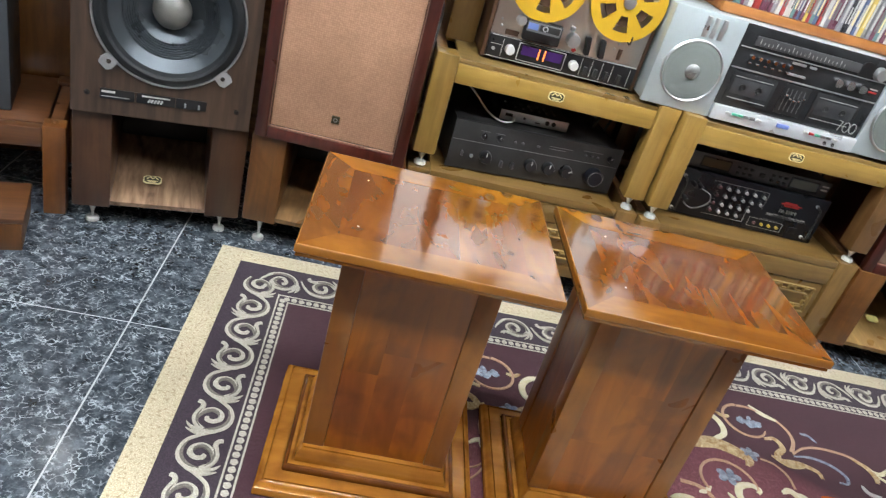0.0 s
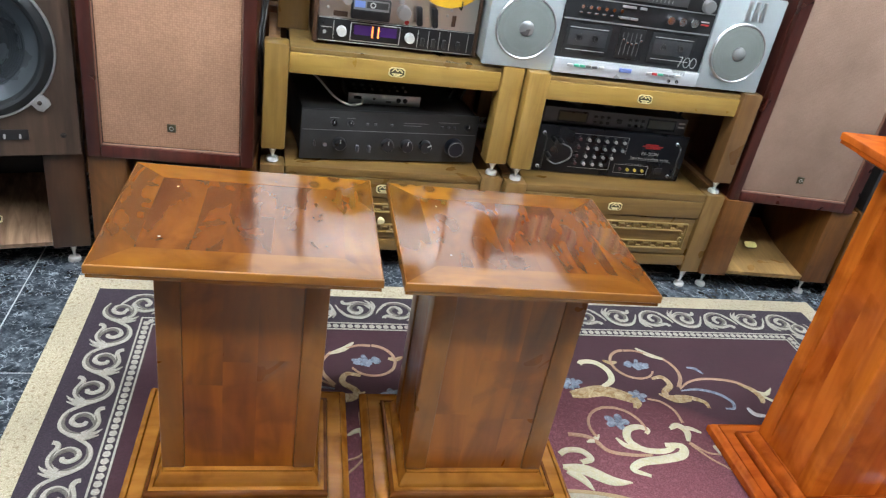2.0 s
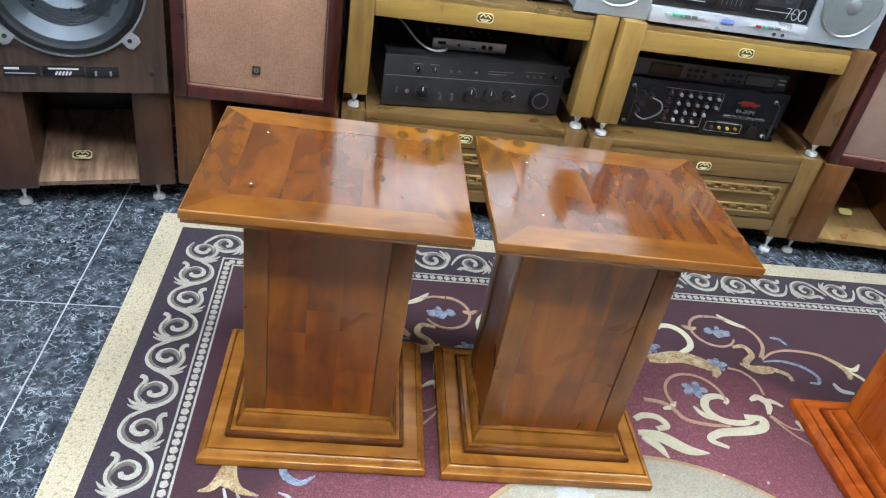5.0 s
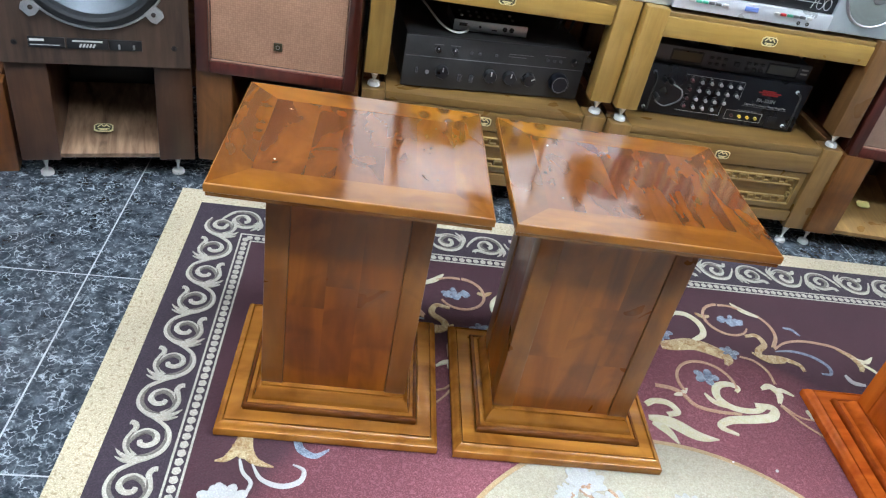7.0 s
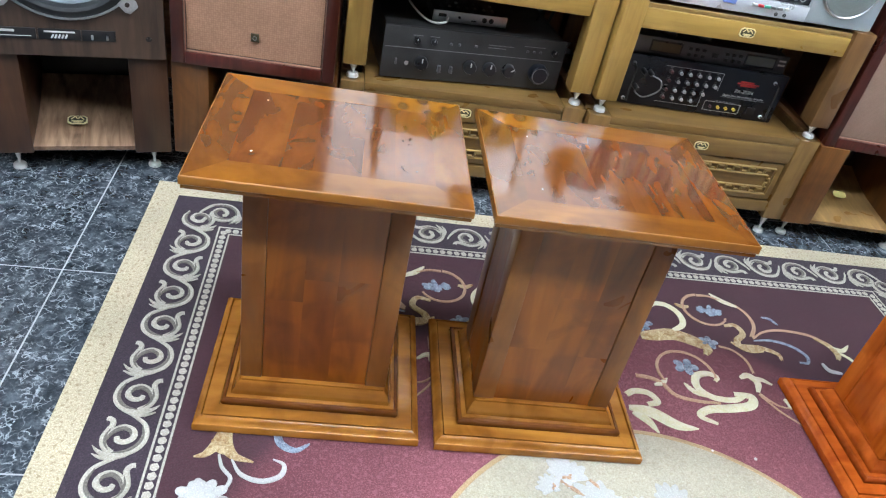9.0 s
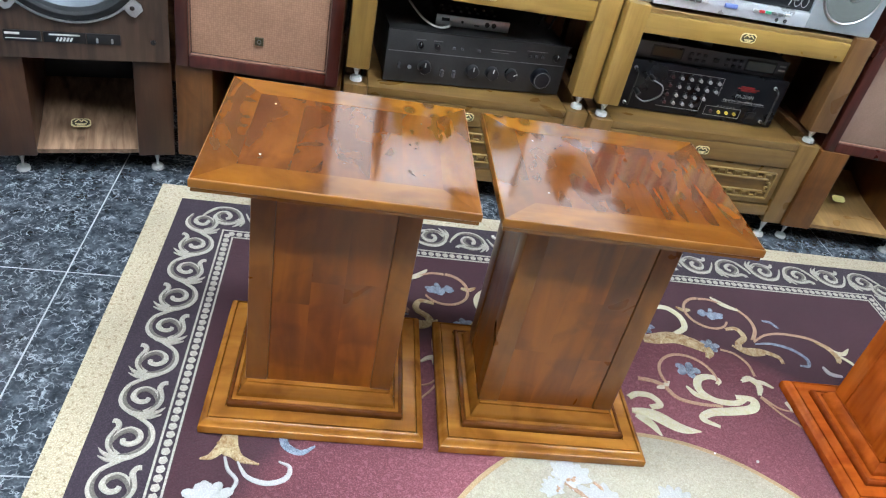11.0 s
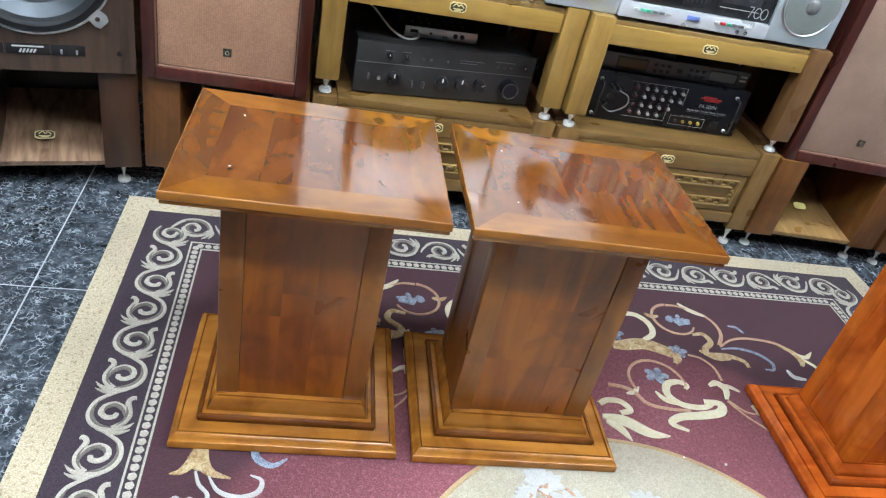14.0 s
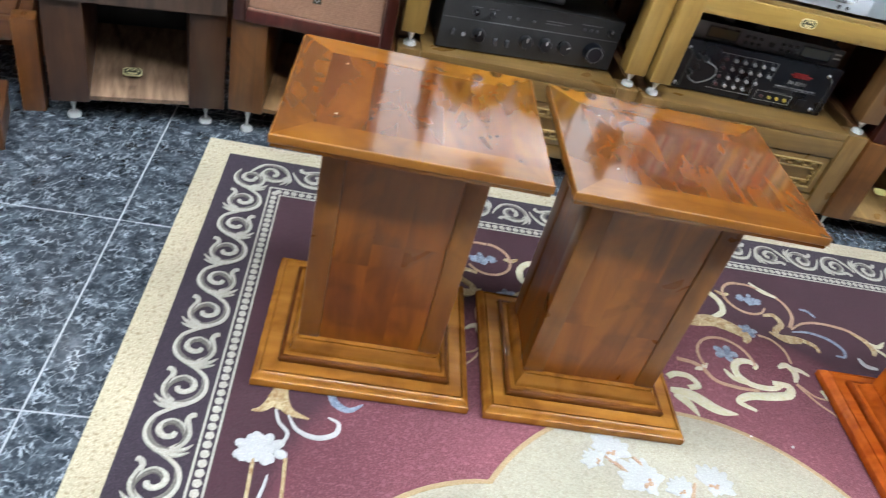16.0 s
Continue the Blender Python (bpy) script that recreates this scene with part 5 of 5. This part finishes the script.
def frame_plate(x0, x1, y0, y1, w, z0, z1):
    o = [(x0, y0), (x1, y0), (x1, y1), (x0, y1)]
    i = [(x0 + w, y0 + w), (x1 - w, y0 + w), (x1 - w, y1 - w), (x0 + w, y1 - w)]
    bm = bmesh.new()
    for k in range(4):
        q = prism([o[k], o[(k + 1) % 4], i[(k + 1) % 4], i[k]], z0, z1)
        me = bpy.data.meshes.new("tmp")
        q.to_mesh(me)
        q.free()
        bm.from_mesh(me)
        bpy.data.meshes.remove(me)
    bmesh.ops.remove_doubles(bm, verts=bm.verts, dist=1e-5)
    return bm


part("pile_base", box(RX0, RX1, RY0, RY1, 0, 0.0068, 0.002), rug_cream, rug, "cream outer edge")
E1 = 0.053
part("dark_border", frame_plate(RX0 + E1, RX1 - E1, RY0 + E1, RY1 - E1, 0.103, 0.006, 0.0077), rug_dark, rug, "dark plum border band")
E2 = E1 + 0.103
part("bead_ground", frame_plate(RX0 + E2, RX1 - E2, RY0 + E2, RY1 - E2, 0.026, 0.006, 0.0078), rug_dark, rug)
for e in (E2, E2 + 0.0225):
    part("thin_line", frame_plate(RX0 + e, RX1 - e, RY0 + e, RY1 - e, 0.0035, 0.006, 0.0083), rug_scroll, rug, "thin cream line")
E3 = E2 + 0.026
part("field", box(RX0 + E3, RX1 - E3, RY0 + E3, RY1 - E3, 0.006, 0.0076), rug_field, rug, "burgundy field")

# beads between the two thin lines
bead = bmesh.new()
bead_mid = E2 + 0.0131
for k in range(int((RX1 - RX0 - 2 * bead_mid) / 0.0158)):
    x = RX0 + bead_mid + 0.0158 * (k + 0.5)
    m = Matrix.Translation((x, RY1 - bead_mid, 0.0078)) @ Matrix.Diagonal((0.0076, 0.0082, 0.0019, 1))
    bmesh.ops.create_icosphere(bead, subdivisions=1, radius=1, matrix=m)
for k in range(int((RY1 - 0.2 - bead_mid) / 0.0158)):
    y = RY1 - bead_mid - 0.0158 * (k + 0.5)
    for x in (RX0 + bead_mid, RX1 - bead_mid):
        m = Matrix.Translation((x, y, 0.0078)) @ Matrix.Diagonal((0.0076, 0.0082, 0.0019, 1))
        bmesh.ops.create_icosphere(bead, subdivisions=1, radius=1, matrix=m)
tagged(part("bead_trim", bead, rug_scroll, rug, "row of cream beads"), kind="stuff")


# scrolls of the dark border
def scroll_mesh(short=False):
    """A crescent stem that runs along x, ending in leaf tips, with a hooked bud and an inner spiral."""
    bits = [ribbon(spline(([] if short else [(-0.046, 0.012), (-0.038, -0.006)]) + [(-0.022, -0.027), (0.0, -0.034), (0.020, -0.029), (0.034, -0.013), (0.039, 0.006)], 7), 0.0025, 0.006, 0.0135)]
    bits.append(ribbon(spline([(0.034, -0.010), (0.036, 0.012), (0.031, 0.026), (0.022, 0.036)], 6), 0.010, 0.0008, 0.011))
    bits.append(ribbon(spline([(0.037, -0.004), (0.042, 0.012), (0.041, 0.022), (0.036, 0.033)], 6), 0.008, 0.0008, 0.010))
    bits.append(ribbon(spline([(0.034, 0.006), (0.022, 0.020), (0.006, 0.0255), (-0.010, 0.0215), (-0.020, 0.0185), (-0.028, 0.022), (-0.030, 0.029)], 7), 0.011, 0.009, 0.0095))
    bits.append(ribbon(spline([(0.012, 0.0235), (-0.006, 0.016), (-0.0155, 0.0015), (-0.010, -0.013), (0.003, -0.0165), (0.012, -0.007), (0.0105, 0.004), (0.004, 0.0065)], 7), 0.008, 0.0085, 0.0125))
    return finish("scroll", joined(*bits), rug_scroll)


rug_shade = carpet("grey_scroll_shade", (0.15, 0.135, 0.115), (0.25, 0.23, 0.20), 0.3)


def shade_mesh():
    """The grey inner line of a curl."""
    bits = [ribbon(spline([(-0.020, -0.0245), (0.0, -0.030), (0.018, -0.0250), (0.030, -0.0110), (0.034, 0.006)], 7), 0.0010, 0.002, 0.0125, 0.0093, 0.0016),
            ribbon(spline([(0.010, 0.0205), (-0.004, 0.0135), (-0.0120, 0.001), (-0.007, -0.010), (0.002, -0.0125)], 7), 0.003, 0.001, 0.0135, 0.0093, 0.0016),
            ribbon(spline([(0.030, 0.012), (0.018, 0.020), (0.004, 0.022), (-0.010, 0.0185)], 6), 0.001, 0.001, 0.010, 0.0093, 0.0016)]
    return finish("scroll_shade", joined(*bits), rug_shade)


shade_data = shade_mesh()
scroll_data = scroll_mesh()
first_scroll = scroll_mesh(True)
mid = E1 + 0.0515


def lay_scroll(x, y, turn, flip, mirror=False, data=scroll_data):
    ob = new("scroll", data)
    ob.parent = rug
    m = pose(x, y, 0, 0, 0, turn) @ Matrix.Diagonal((1, -1 if flip else 1, 1, 1))
    ob.matrix_basis = Matrix.Translation((RX0 + RX1, 0, 0)) @ Matrix.Diagonal((-1, 1, 1, 1)) @ m if mirror else m
    sh = new("scroll_shade", shade_data)
    sh.parent = ob


for mirror in (False, True):
    for k in range(9):
        lay_scroll(-0.105 + 0.0905 * k, RY1 - mid - (0.004 if k % 2 == 0 else -0.002), 0, k % 2 == 0, mirror)
    for k in range(10 if mirror else 18):
        lay_scroll(RX0 + mid + (0.010 if k % 2 == 0 else 0.006), 1.5445 - 0.0822 * k, -90, k % 2 == 1, mirror, scroll_data if k else first_scroll)

# lobed medallion with its gold outline
outline = swirl(CX, 0.6435, 0.3925, 0.3925, 147.3, 32.7, 40)
lobe = swirl(CX + 0.312, CY, 0.3065, 0.3065, 86.4, -86.4, 40)
outline += lobe[1:]
outline += [Vector((v.x, 2 * CY - v.y, 0)) for v in reversed(swirl(CX, 0.6435, 0.3925, 0.3925, 147.3, 32.7, 40))][1:]
outline += [Vector((2 * CX - v.x, v.y, 0)) for v in reversed(lobe)][1:-1]
part("medallion", prism([(v.x, v.y) for v in outline], 0.0065, 0.0081), rug_medal, rug, "ivory lobed medallion")
part("medallion_edge", ribbon(outline + outline[:2], 0.0095, 0.0095, None, 0.0079, 0.0016), rug_edge, rug, "tan outline")


def both(name, bm_maker, material):
    """A motif and its mirror image on the other half of the rug."""
    a = part(name, bm_maker(), material, rug)
    if name in ("blossom", "grape_motif", "white_cloud"):
        tagged(a, kind="stuff")
    b = new(name, a.data)
    b.parent = rug
    if a.get("kind"):
        tagged(b, kind="stuff")
    b.matrix_basis = Matrix.Translation((2 * CX, 0, 0)) @ Matrix.Diagonal((-1, 1, 1, 1))


def vine(material, pts, w0, w1, mid=None, name="vine", rise=0.0018, z=0.0080):
    both(name, lambda: ribbon(spline(pts, 8), w0, w1, mid, z, rise), material)


def curl(material, x, y, r0, r1, a0, a1, w0, w1, mid=None, name="curl"):
    both(name, lambda: ribbon(swirl(x, y, r0, r1, a0, a1), w0, w1, mid), material)


def blossom(material, x, y, r, n, seed, name="blossom", mirror=True, z=0.0080):
    """A cluster of small round petals."""
    def make():
        rr = random.Random(seed)
        bm = bmesh.new()
        if name == "blossom":
            for k in range(6):
                a = 2 * math.pi * k / 5 + rr.uniform(-0.15, 0.15) if k < 5 else 0.0
                q = r * 0.62 if k < 5 else 0.0
                m = Matrix.Translation((x + 1.1 * q * math.cos(a), y + 0.85 * q * math.sin(a), z - 0.0004)) @ Matrix.Rotation(a, 4, "Z") @ Matrix.Diagonal((r * (0.46 if k < 5 else 0.2), r * (0.36 if k < 5 else 0.2), 0.0024 if k < 5 else 0.0032, 1))
                bmesh.ops.create_icosphere(bm, subdivisions=2, radius=1, matrix=m)
            return bm
        for k in range(n):
            a, q = rr.uniform(0, 2 * math.pi), r * math.sqrt((k + 0.4) / n) * 0.8
            c = 0.24 if name == "grape_motif" else 0.34
            m = Matrix.Translation((x + 1.25 * q * math.cos(a), y + 0.8 * q * math.sin(a), z - 0.0004)) @ Matrix.Rotation(a, 4, "Z") @ Matrix.Diagonal((r * c, r * c * 0.76, 0.0026, 1))
            bmesh.ops.create_icosphere(bm, subdivisions=2, radius=1, matrix=m)
        return bm
    if mirror:
        both(name, make, material)
    else:
        tagged(part(name, make(), material, rug), kind="stuff")


# grape with its ring of vine and cream leaf
blossom(rug_blue, 0.966, 1.387, 0.026, 30, 1, "grape_motif")
curl(rug_rose, 0.955, 1.388, 0.052, 0.046, 95, 330, 0.008, 0.005)
vine(rug_rose, [(0.953, 1.439), (0.980, 1.439), (1.006, 1.428)], 0.008, 0.004)
vine(rug_ivory, [(0.988, 1.449), (1.011, 1.426), (1.044, 1.408)], 0.003, 0.004, 0.026, "leaf")
vine(rug_gold, [(0.888, 1.402), (0.904, 1.394), (0.919, 1.397)], 0.004, 0.006, 0.020, "leaf")
vine(rug_rose, [(1.038, 1.415), (1.055, 1.385), (1.055, 1.349), (1.033, 1.311)], 0.006, 0.010)
# gold acanthus
vine(rug_gold, [(0.980, 1.341), (1.008, 1.346), (1.017, 1.321), (0.994, 1.298), (0.996, 1.281), (1.037, 1.281), (1.071, 1.266), (1.074, 1.246)], 0.008, 0.007, 0.024, "leaf")
vine(rug_gold, [(0.976, 1.291), (1.006, 1.271), (1.042, 1.270)], 0.004, 0.004, 0.024, "leaf")
# long arching vine with a flower
vine(rug_rose, [(1.033, 1.307), (1.070, 1.332), (1.116, 1.342), (1.177, 1.334), (1.208, 1.312)], 0.005, 0.009)
vine(rug_gold, [(1.187, 1.326), (1.212, 1.306), (1.219, 1.279), (1.210, 1.261)], 0.006, 0.006, 0.026, "leaf")
vine(rug_ivory, [(1.215, 1.299), (1.238, 1.293), (1.261, 1.310)], 0.008, 0.003, 0.018, "leaf")
vine(rug_ivory, [(1.222, 1.287), (1.242, 1.268), (1.249, 1.244)], 0.006, 0.003, 0.012, "leaf")
vine(rug_blue, [(1.033, 1.301), (1.074, 1.306), (1.115, 1.294), (1.138, 1.268), (1.132, 1.246), (1.111, 1.245)], 0.003, 0.004, 0.014)
vine(rug_blue, [(1.086, 1.381), (1.105, 1.377), (1.117, 1.359)], 0.003, 0.003, 0.014, "leaf")
vine(rug_white, [(1.165, 1.247), (1.172, 1.228), (1.197, 1.222)], 0.006, 0.006, 0.020, "leaf")
# big cream and gold scroll beside the stands
vine(rug_ivory, [(0.826, 1.387), (0.839, 1.397), (0.867, 1.394), (0.887, 1.368), (0.884, 1.335), (0.855, 1.312)], 0.012, 0.012, 0.020, "leaf")
vine(rug_gold, [(0.774, 1.288), (0.802, 1.292), (0.848, 1.300), (0.891, 1.285), (0.913, 1.266), (0.902, 1.245)], 0.020, 0.008, 0.058, "leaf")
blossom(rug_blue, 0.923, 1.284, 0.020, 9, 2)
blossom(rug_blue, 0.783, 1.324, 0.026, 26, 3, "grape_motif")
vine(rug_rose, [(0.942, 1.275), (0.970, 1.265), (0.988, 1.238), (0.989, 1.202)], 0.005, 0.006)
# rose ring round a blue flower
curl(rug_rose, 0.841, 1.190, 0.060, 0.058, 205, -10, 0.007, 0.006)
blossom(rug_blue, 0.845, 1.208, 0.024, 10, 4)
vine(rug_rose, [(0.729, 1.174), (0.757, 1.170), (0.778, 1.158), (0.797, 1.129), (0.837, 1.118), (0.882, 1.116)], 0.010, 0.006, 0.012)
vine(rug_ivory, [(0.760, 1.152), (0.778, 1.158), (0.793, 1.171)], 0.003, 0.003, 0.022, "leaf")
# bold cream double curl
vine(rug_ivory, [(0.893, 1.172), (0.902, 1.184), (0.884, 1.193), (0.858, 1.183), (0.850, 1.155), (0.872, 1.131), (0.915, 1.127), (0.946, 1.143)], 0.007, 0.010, 0.026, "leaf")
vine(rug_ivory, [(0.920, 1.143), (0.956, 1.138), (0.945, 1.116), (0.904, 1.106), (0.854, 1.099), (0.829, 1.082), (0.857, 1.065)], 0.012, 0.007, 0.032, "leaf")
vine(rug_ivory, [(0.825, 1.162), (0.839, 1.142), (0.864, 1.131)], 0.003, 0.006, 0.022, "leaf")
# small cream flower and trailing vines
vine(rug_ivory, [(0.951, 1.186), (0.973, 1.196), (0.986, 1.178), (0.975, 1.150)], 0.006, 0.006, 0.030, "leaf")
vine(rug_ivory, [(0.978, 1.186), (0.997, 1.187), (1.016, 1.174)], 0.012, 0.004, 0.016, "leaf")
vine(rug_rose, [(0.977, 1.148), (1.002, 1.121), (1.029, 1.114)], 0.005, 0.003)
vine(rug_rose, [(0.975, 1.146), (1.001, 1.105), (1.034, 1.070), (1.095, 0.991)], 0.005, 0.003)
vine(rug_ivory, [(1.024, 1.138), (1.032, 1.126), (1.027, 1.114)], 0.006, 0.004, 0.028, "leaf")
# leaves at the medallion's top
vine(rug_ivory, [(0.695, 1.122), (0.715, 1.133), (0.742, 1.130), (0.754, 1.110), (0.731, 1.101)], 0.012, 0.012, 0.018, "leaf")
vine(rug_ivory, [(0.692, 1.092), (0.733, 1.083), (0.774, 1.057), (0.813, 1.050)], 0.012, 0.002, 0.050, "leaf")
vine(rug_ivory, [(0.698, 1.082), (0.720, 1.063), (0.733, 1.035)], 0.012, 0.002, 0.030, "leaf")
# tulip and curls near the left border
vine(rug_gold, [(-0.000, 0.989), (-0.009, 0.962), (-0.022, 0.943), (-0.038, 0.937)], 0.022, 0.002, 0.020, "leaf")
vine(rug_gold, [(-0.000, 0.987), (0.005, 0.962), (0.020, 0.942), (0.050, 0.932)], 0.022, 0.002, 0.026, "leaf")
vine(rug_gold, [(-0.009, 0.972), (-0.003, 0.955), (0.006, 0.945)], 0.02, 0.004, 0.022, "leaf")
vine(rug_white, [(-0.002, 0.943), (0.006, 0.921), (0.021, 0.902), (0.014, 0.879)], 0.004, 0.006, 0.008)
vine(rug_white, [(0.018, 0.935), (0.035, 0.910), (0.065, 0.900), (0.091, 0.910), (0.095, 0.930), (0.078, 0.939)], 0.003, 0.002, 0.017)
vine(rug_blue, [(0.078, 0.989), (0.087, 0.968), (0.109, 0.958), (0.130, 0.971)], 0.012, 0.003, 0.018, "leaf")
blossom(rug_white, -0.014, 0.871, 0.032, 34, 6, "white_cloud")
vine(rug_gold, [(-0.021, 0.854), (-0.020, 0.788), (-0.021, 0.688)], 0.006, 0.005)
vine(rug_gold, [(0.024, 0.858), (0.027, 0.796), (0.027, 0.686)], 0.006, 0.005)
vine(rug_white, [(0.003, 0.829), (0.000, 0.807), (-0.007, 0.777)], 0.003, 0.006, 0.006)
# white flowers in the medallion
def flower(x, y, r, turn):
    """Five broad white petals round a tan heart."""
    f = new("white_blossom")
    f.parent = rug
    f.matrix_basis = pose(x, y, 0.0084, 0, 0, turn)
    rr = random.Random(int(1000 * x))
    for k in range(7):
        a = 95 + (k - 3) * 34 + rr.uniform(-9, 9) if k < 5 else 250 + 60 * (k - 5)
        q = rr.uniform(0.75, 1.05) * (1.0 if k < 5 else 0.55)
        bm = bmesh.new()
        bmesh.ops.create_icosphere(bm, subdivisions=3, radius=1, matrix=pose(0, 0, 0, 0, 0, a) @ Matrix.Translation((r * 0.60 * q, 0, 0)) @ Matrix.Diagonal((r * 0.72 * q, r * 0.55 * q, 0.0018 + 0.0001 * k, 1)))
        for v in bm.verts:
            w = 1 + 0.16 * math.sin(9 * math.atan2(v.co.y, v.co.x) + 2.3 * k) * min(1, v.co.xy.length / r)
            v.co.x, v.co.y = v.co.x * w, v.co.y * w
        part("petal", bm, rug_white, f)
    bm = bmesh.new()
    for dx, dy, c in ((-0.18, -0.10, 0.16), (0.06, -0.2, 0.2), (0.2, -0.08, 0.12)):
        bmesh.ops.create_icosphere(bm, subdivisions=2, radius=1, matrix=Matrix.Translation((r * dx, r * dy, 0.0014)) @ Matrix.Diagonal((r * c, r * c * 0.7, 0.0014, 1)))
    part("flower_heart", bm, rug_rose, f)


for x, y, r, a in ((0.540, 0.936, 0.030, 20), (0.512, 0.914, 0.020, 75), (0.590, 0.884, 0.036, 50), (0.710, 0.893, 0.031, 5), (0.648, 0.874, 0.022, 33)):
    flower(x, y, r, a)
for pts in ([(0.528, 0.926), (0.548, 0.911), (0.567, 0.895)], [(0.578, 0.930), (0.590, 0.915), (0.587, 0.900)], [(0.677, 0.892), (0.666, 0.867), (0.655, 0.828)]):
    part("stem", ribbon(spline(pts, 6), 0.004, 0.004, 0.012, 0.0083, 0.0018), rug_rose, rug)

for x, y, r in ((0.917, 1.025, 0.0032), (0.840, 1.035, 0.0026)):
    t = thing("paper_scrap", pose(x, y, 0.0079, 0, 0, 4000 * r), "tiny white scrap lying on the rug", "scrap", "scraps on the rug")
    part("flake", prism([(-r, -r * 0.6), (r * 0.2, -r * 0.9), (r, 0), (r * 0.3, r * 0.8), (-r * 0.7, r * 0.5)], 0, 0.002, 0.0004), white_metal, t)

# ---- floor tiles ----
SIDE, GAP = 0.450, 0.0032
tile_data = finish("tile", box(-SIDE / 2 + GAP / 2, SIDE / 2 - GAP / 2, -SIDE / 2 + GAP / 2, SIDE / 2 - GAP / 2, -0.008, 0.0, 0.0004, 1), tile_mat, False)
GRID = pose(-0.345, 1.345, 0, 0, 0, 2.3)
for i in range(-7, 11):
    for j in range(-9, 6):
        p = GRID @ Vector(((i + 0.5) * SIDE, (j + 0.5) * SIDE, 0))
        if X0 + 0.3 < p.x < X1 - 0.3 and Y0 + 0.3 < p.y < Y1 - 0.3:
            ob = new("tile", tile_data)
            ob.parent = floor
            ob.matrix_basis = Matrix.Translation(p) @ Matrix.Rotation(radians(2.3), 4, "Z")
